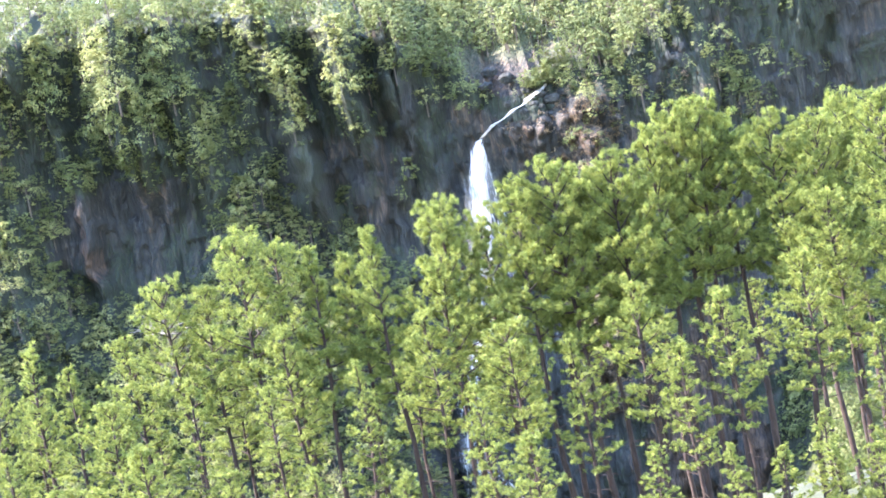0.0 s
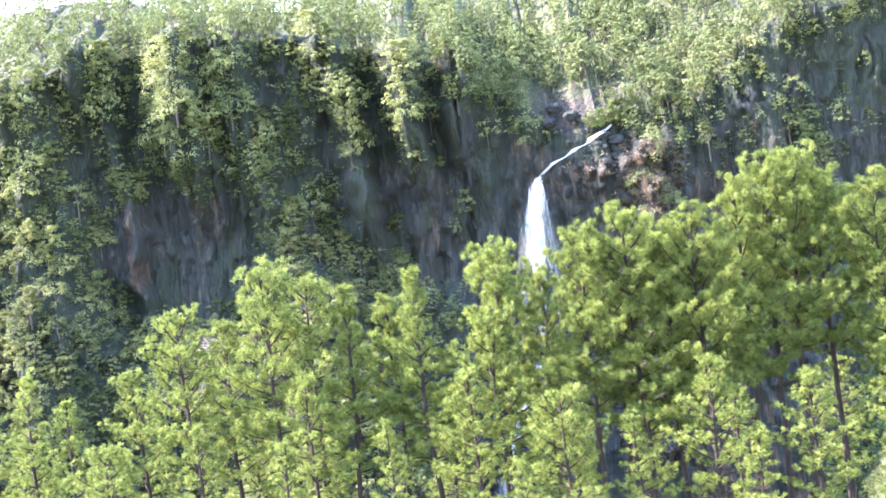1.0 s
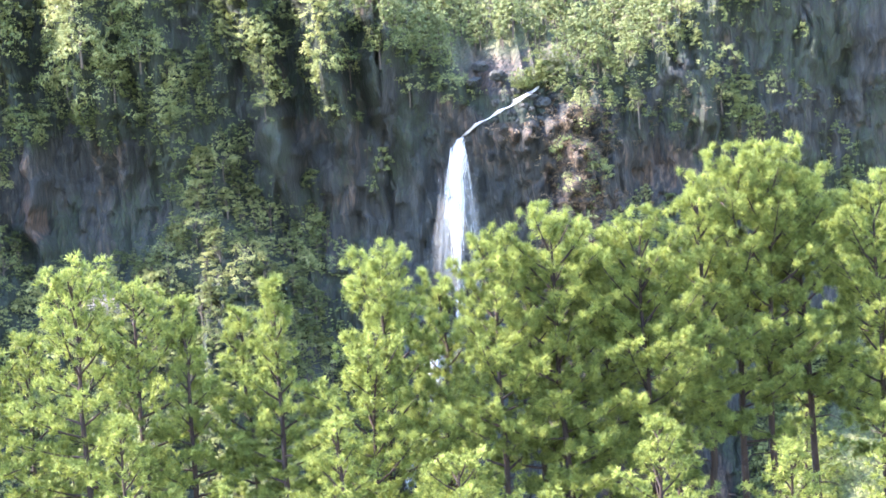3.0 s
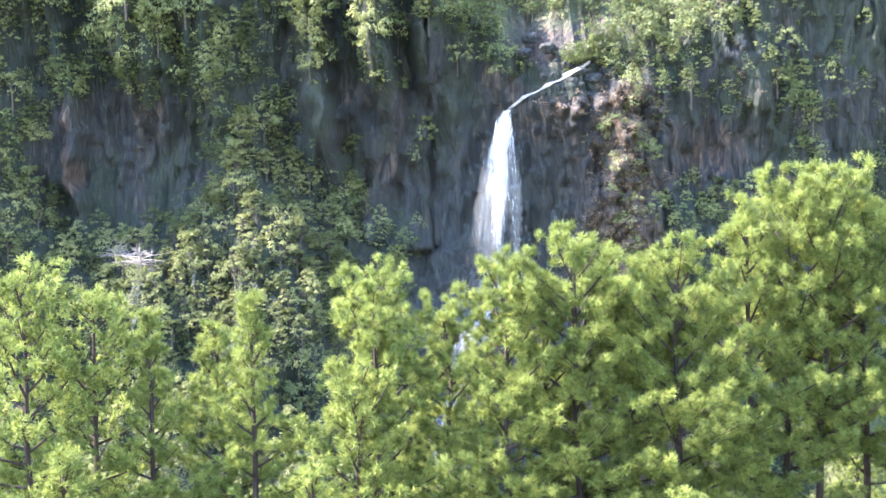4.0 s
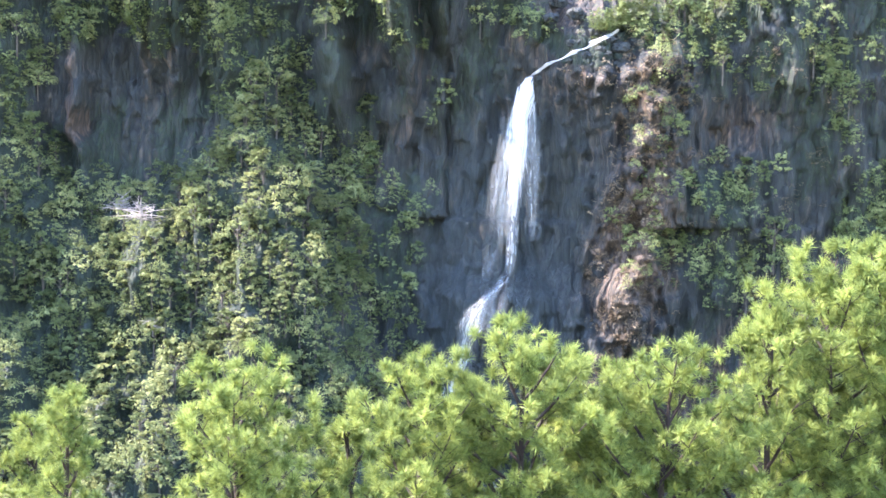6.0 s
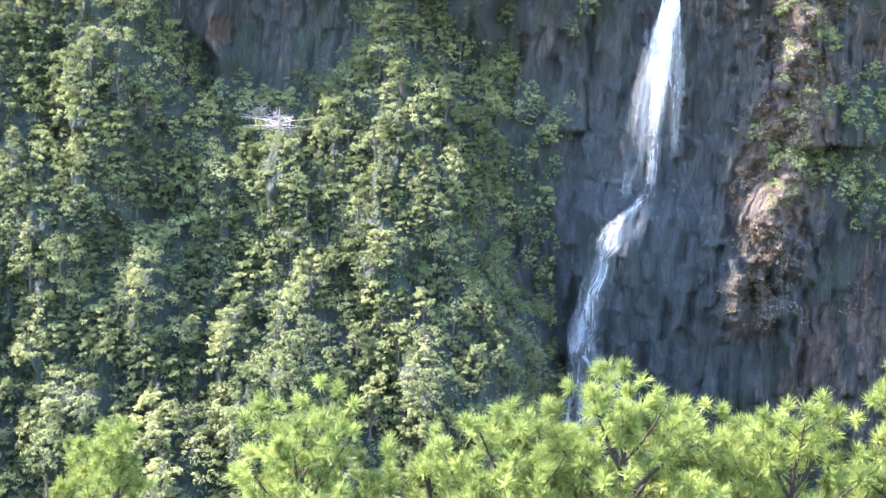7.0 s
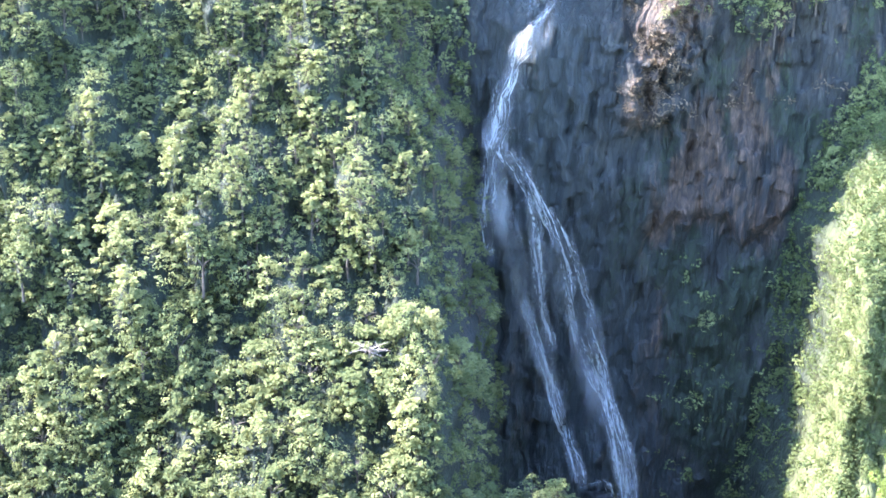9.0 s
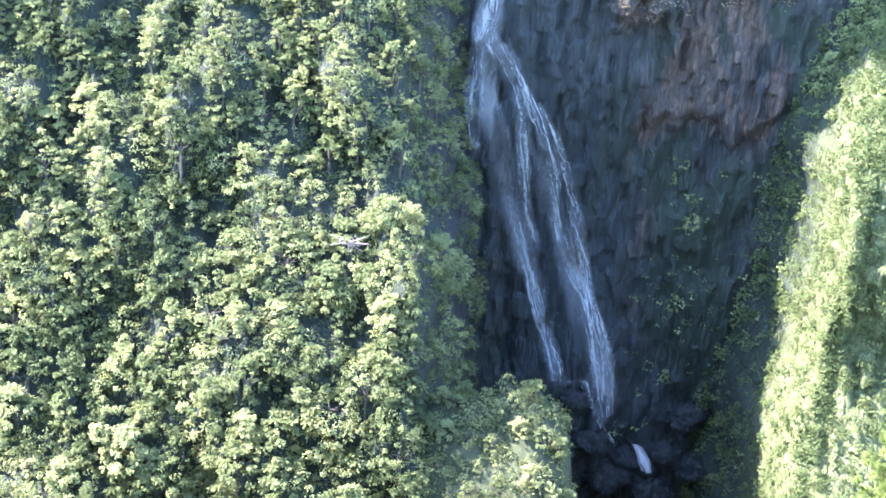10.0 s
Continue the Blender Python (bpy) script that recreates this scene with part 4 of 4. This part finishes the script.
for n, (x, y, top, kind) in enumerate(FRONT):
    pine(x, y, top, kind, n * 1.3)
LOW = [(-7.0, 66, 14.6, 11), (-3.0, 65, 13.8, 7), (3.0, 66, 14.2, 9), (12.0, 66, 12.0, 11), (8.6, 67, 12.4, 7), (1.0, 69, 16.6, 11), (-11, 67, 15.0, 9), (16.8, 67, 12.4, 11),
       (-15, 68, 16.8, 9), (-19, 67, 15.8, 7), (21, 70, 15.6, 11), (6.2, 72, 17.6, 7), (-22.5, 72, 17.2, 11), (25, 72, 17, 9), (13.8, 71, 18.6, 9), (-9, 72, 18.2, 7), (14.4, 66, 11.4, 11), (16.7, 66, 11.0, 7), (18.8, 66, 10.6, 9),
       (21.6, 66, 11.6, 7), (23.8, 67, 12.6, 11), (20.2, 63.5, 9.4, 9), (23.2, 63, 9.6, 7), (17.4, 62, 8.2, 11), (13.2, 62.5, 8.6, 9)]
for n, (x, y, top, kind) in enumerate(LOW):
    pine(x, y, top, kind, n * 2.1 + 0.7, "young bushy pine with bright needle tufts")
MID = [(0.4, 76.5, 22.4, 8), (-25.5, 75, 18.0, 9), (-13.2, 74, 19.0, 11), (-8.2, 75, 20.6, 9), (-4.6, 73, 18.4, 11), (-0.8, 74.5, 20.0, 9), (3.2, 73, 18.8, 6), (9.8, 72, 19.6, 9), (11.2, 70, 16.6, 7),
       (18.2, 72, 19.6, 9), (20.8, 75, 22.0, 10), (23.8, 74, 20.6, 6), (27.5, 75, 20.2, 9), (-17.2, 73, 18.6, 6)]
for n, (x, y, top, kind) in enumerate(MID):
    pine(x, y, top, kind, n * 1.7 + 0.3)
r = np.random.default_rng(21)
for n in range(12):
    x = -36 + 5.6 * n + float(r.uniform(-1, 1))
    pine(x, float(r.uniform(84, 92)), float(r.uniform(15.5, 19.5)), int(r.integers(6, 12)), float(r.uniform(0, 6.28)), "shaded pine standing behind the front row")


# ---- boulders at the foot ----
def boulder(x, y, z, size, seed, material, label, group):
    bm = bmesh.new()
    bmesh.ops.create_icosphere(bm, subdivisions=4, radius=1)
    for v in bm.verts:
        p = v.co * 1.6 + Vector((seed * 7.1, seed * 3.3, 0))
        k = 1 + 0.32 * noise.fractal(p, 0.8, 2.0, 4) + 0.12 * noise.noise(p * 4)
        v.co = Vector((v.co.x * 1.2, v.co.y, v.co.z * 0.8)) * k * size
    me = bpy.data.meshes.new("boulder")
    bm.to_mesh(me)
    bm.free()
    me.materials.append(material)
    for p in me.polygons:
        p.use_smooth = True
    ob = new("boulder", me)
    ob.location = (x, y, z)
    return tagged(ob, label, "boulder", group)


for n, (x, z, size) in enumerate([(42, -174, 4.5), (53, -186, 5), (62, -196, 6), (70, -168, 5), (36, -160, 4), (66, -182, 4.5), (48, -190, 6), (76, -186, 6)]):
    boulder(x, foot_of(x, z) - 1.0, z, size, n, BOULDER, "dark wet boulder at the foot of the falls", "boulders below the falls")
for n, (x, z, size) in enumerate([(27, 53.5, 1.7), (31, 50.5, 1.9), (25, 49.5, 1.5), (38.5, 44.5, 1.5), (35.5, 46.2, 1.3), (41.5, 42.5, 1.8), (23.5, 34.6, 1.6), (30.0, 43.5, 1.2), (45, 44, 1.6), (33.5, 40.4, 1.3), (27.2, 38.2, 0.9), (29.6, 39.2, 0.8), (26.2, 41.0, 0.8), (32.2, 43.8, 0.8), (36.6, 42.0, 1.1), (38.4, 41.0, 0.8), (24.4, 37.2, 0.7), (34.8, 38.2, 1.0), (31.6, 37.0, 0.9), (28.4, 35.8, 1.0), (40.6, 38.6, 1.1), (37.2, 36.4, 0.9)]):
    boulder(x, foot_of(x, z) + 0.5, z, size, n + 20, SPUR, "brown boulder beside the brook above the falls", "boulders along the brook")


# ---- dead trees ----
def dead_tree(x, z, size, seed):
    r = np.random.default_rng(seed)
    y = foot_of(x, z)
    wood = [tube([(0, 0, -0.8), (0.1, -0.8, 1.0), (0.2, -1.6, 1.8), (0.5, -2.2, 2.3)], [0.24, 0.2, 0.14, 0.06], 6)]
    for j in range(26):
        t = r.uniform(0.2, 1)
        o = np.array([0.3 * t, -2.0 * t, 2.0 * t])
        d = r.normal(size=3) * (1.5, 0.7, 0.5) + (0, -0.2, 0.3)
        mid = o + d * 0.6 + (0, 0, 0.2)
        wood.append(tube([o, mid, o + d * 1.5 + (0, 0, r.uniform(-0.2, 0.3))], [0.09, 0.055, 0.02], 4))
        for k in range(3):
            wood.append(tube([mid, mid + r.normal(size=3) * 0.8], [0.04, 0.012], 4))
    ob = new("dead_tree", welded(loose_mesh("dead_tree", np.concatenate(wood) * size, DEAD)))
    ob.location = (x, y - 1.5, z)
    return tagged(ob, "bare pale grey dead tree lying on the slope", "dead tree", "dead trees on the slope")


for n, (x, z, size) in enumerate([(-79, 0.5, 1.5), (-71, -0.5, 1.5), (-27, -86.0, 1.3), (-66, -25, 1.2)]):
    dead_tree(x, z, size, n + 50)

# sunlit grass above the brook and on the pale ledge
r = np.random.default_rng(61)
spots = [(44, 53, 3.2, 90), (40.5, 49.5, 2.2, 60), (36.8, 47.5, 1.4, 35), (-76, 48, 2.4, 60), (-92, 50, 2.0, 40)]
leaves = [placed(TUFTS[int(r.integers(0, 3))], x, foot_of(x, z) - 0.7, z, r.uniform(0, 6.28), r.uniform(0.8, 1.4))
          for cx, cz, w, n in spots for x, z in zip(r.normal(cx, w, n), r.normal(cz, w * 0.8, n))]
tagged(new("ledge_grass", loose_mesh("ledge_grass", np.concatenate(leaves), LEAF_RIDGE)), "yellow-green sunlit grass on the ledges", "grass", kind="stuff")
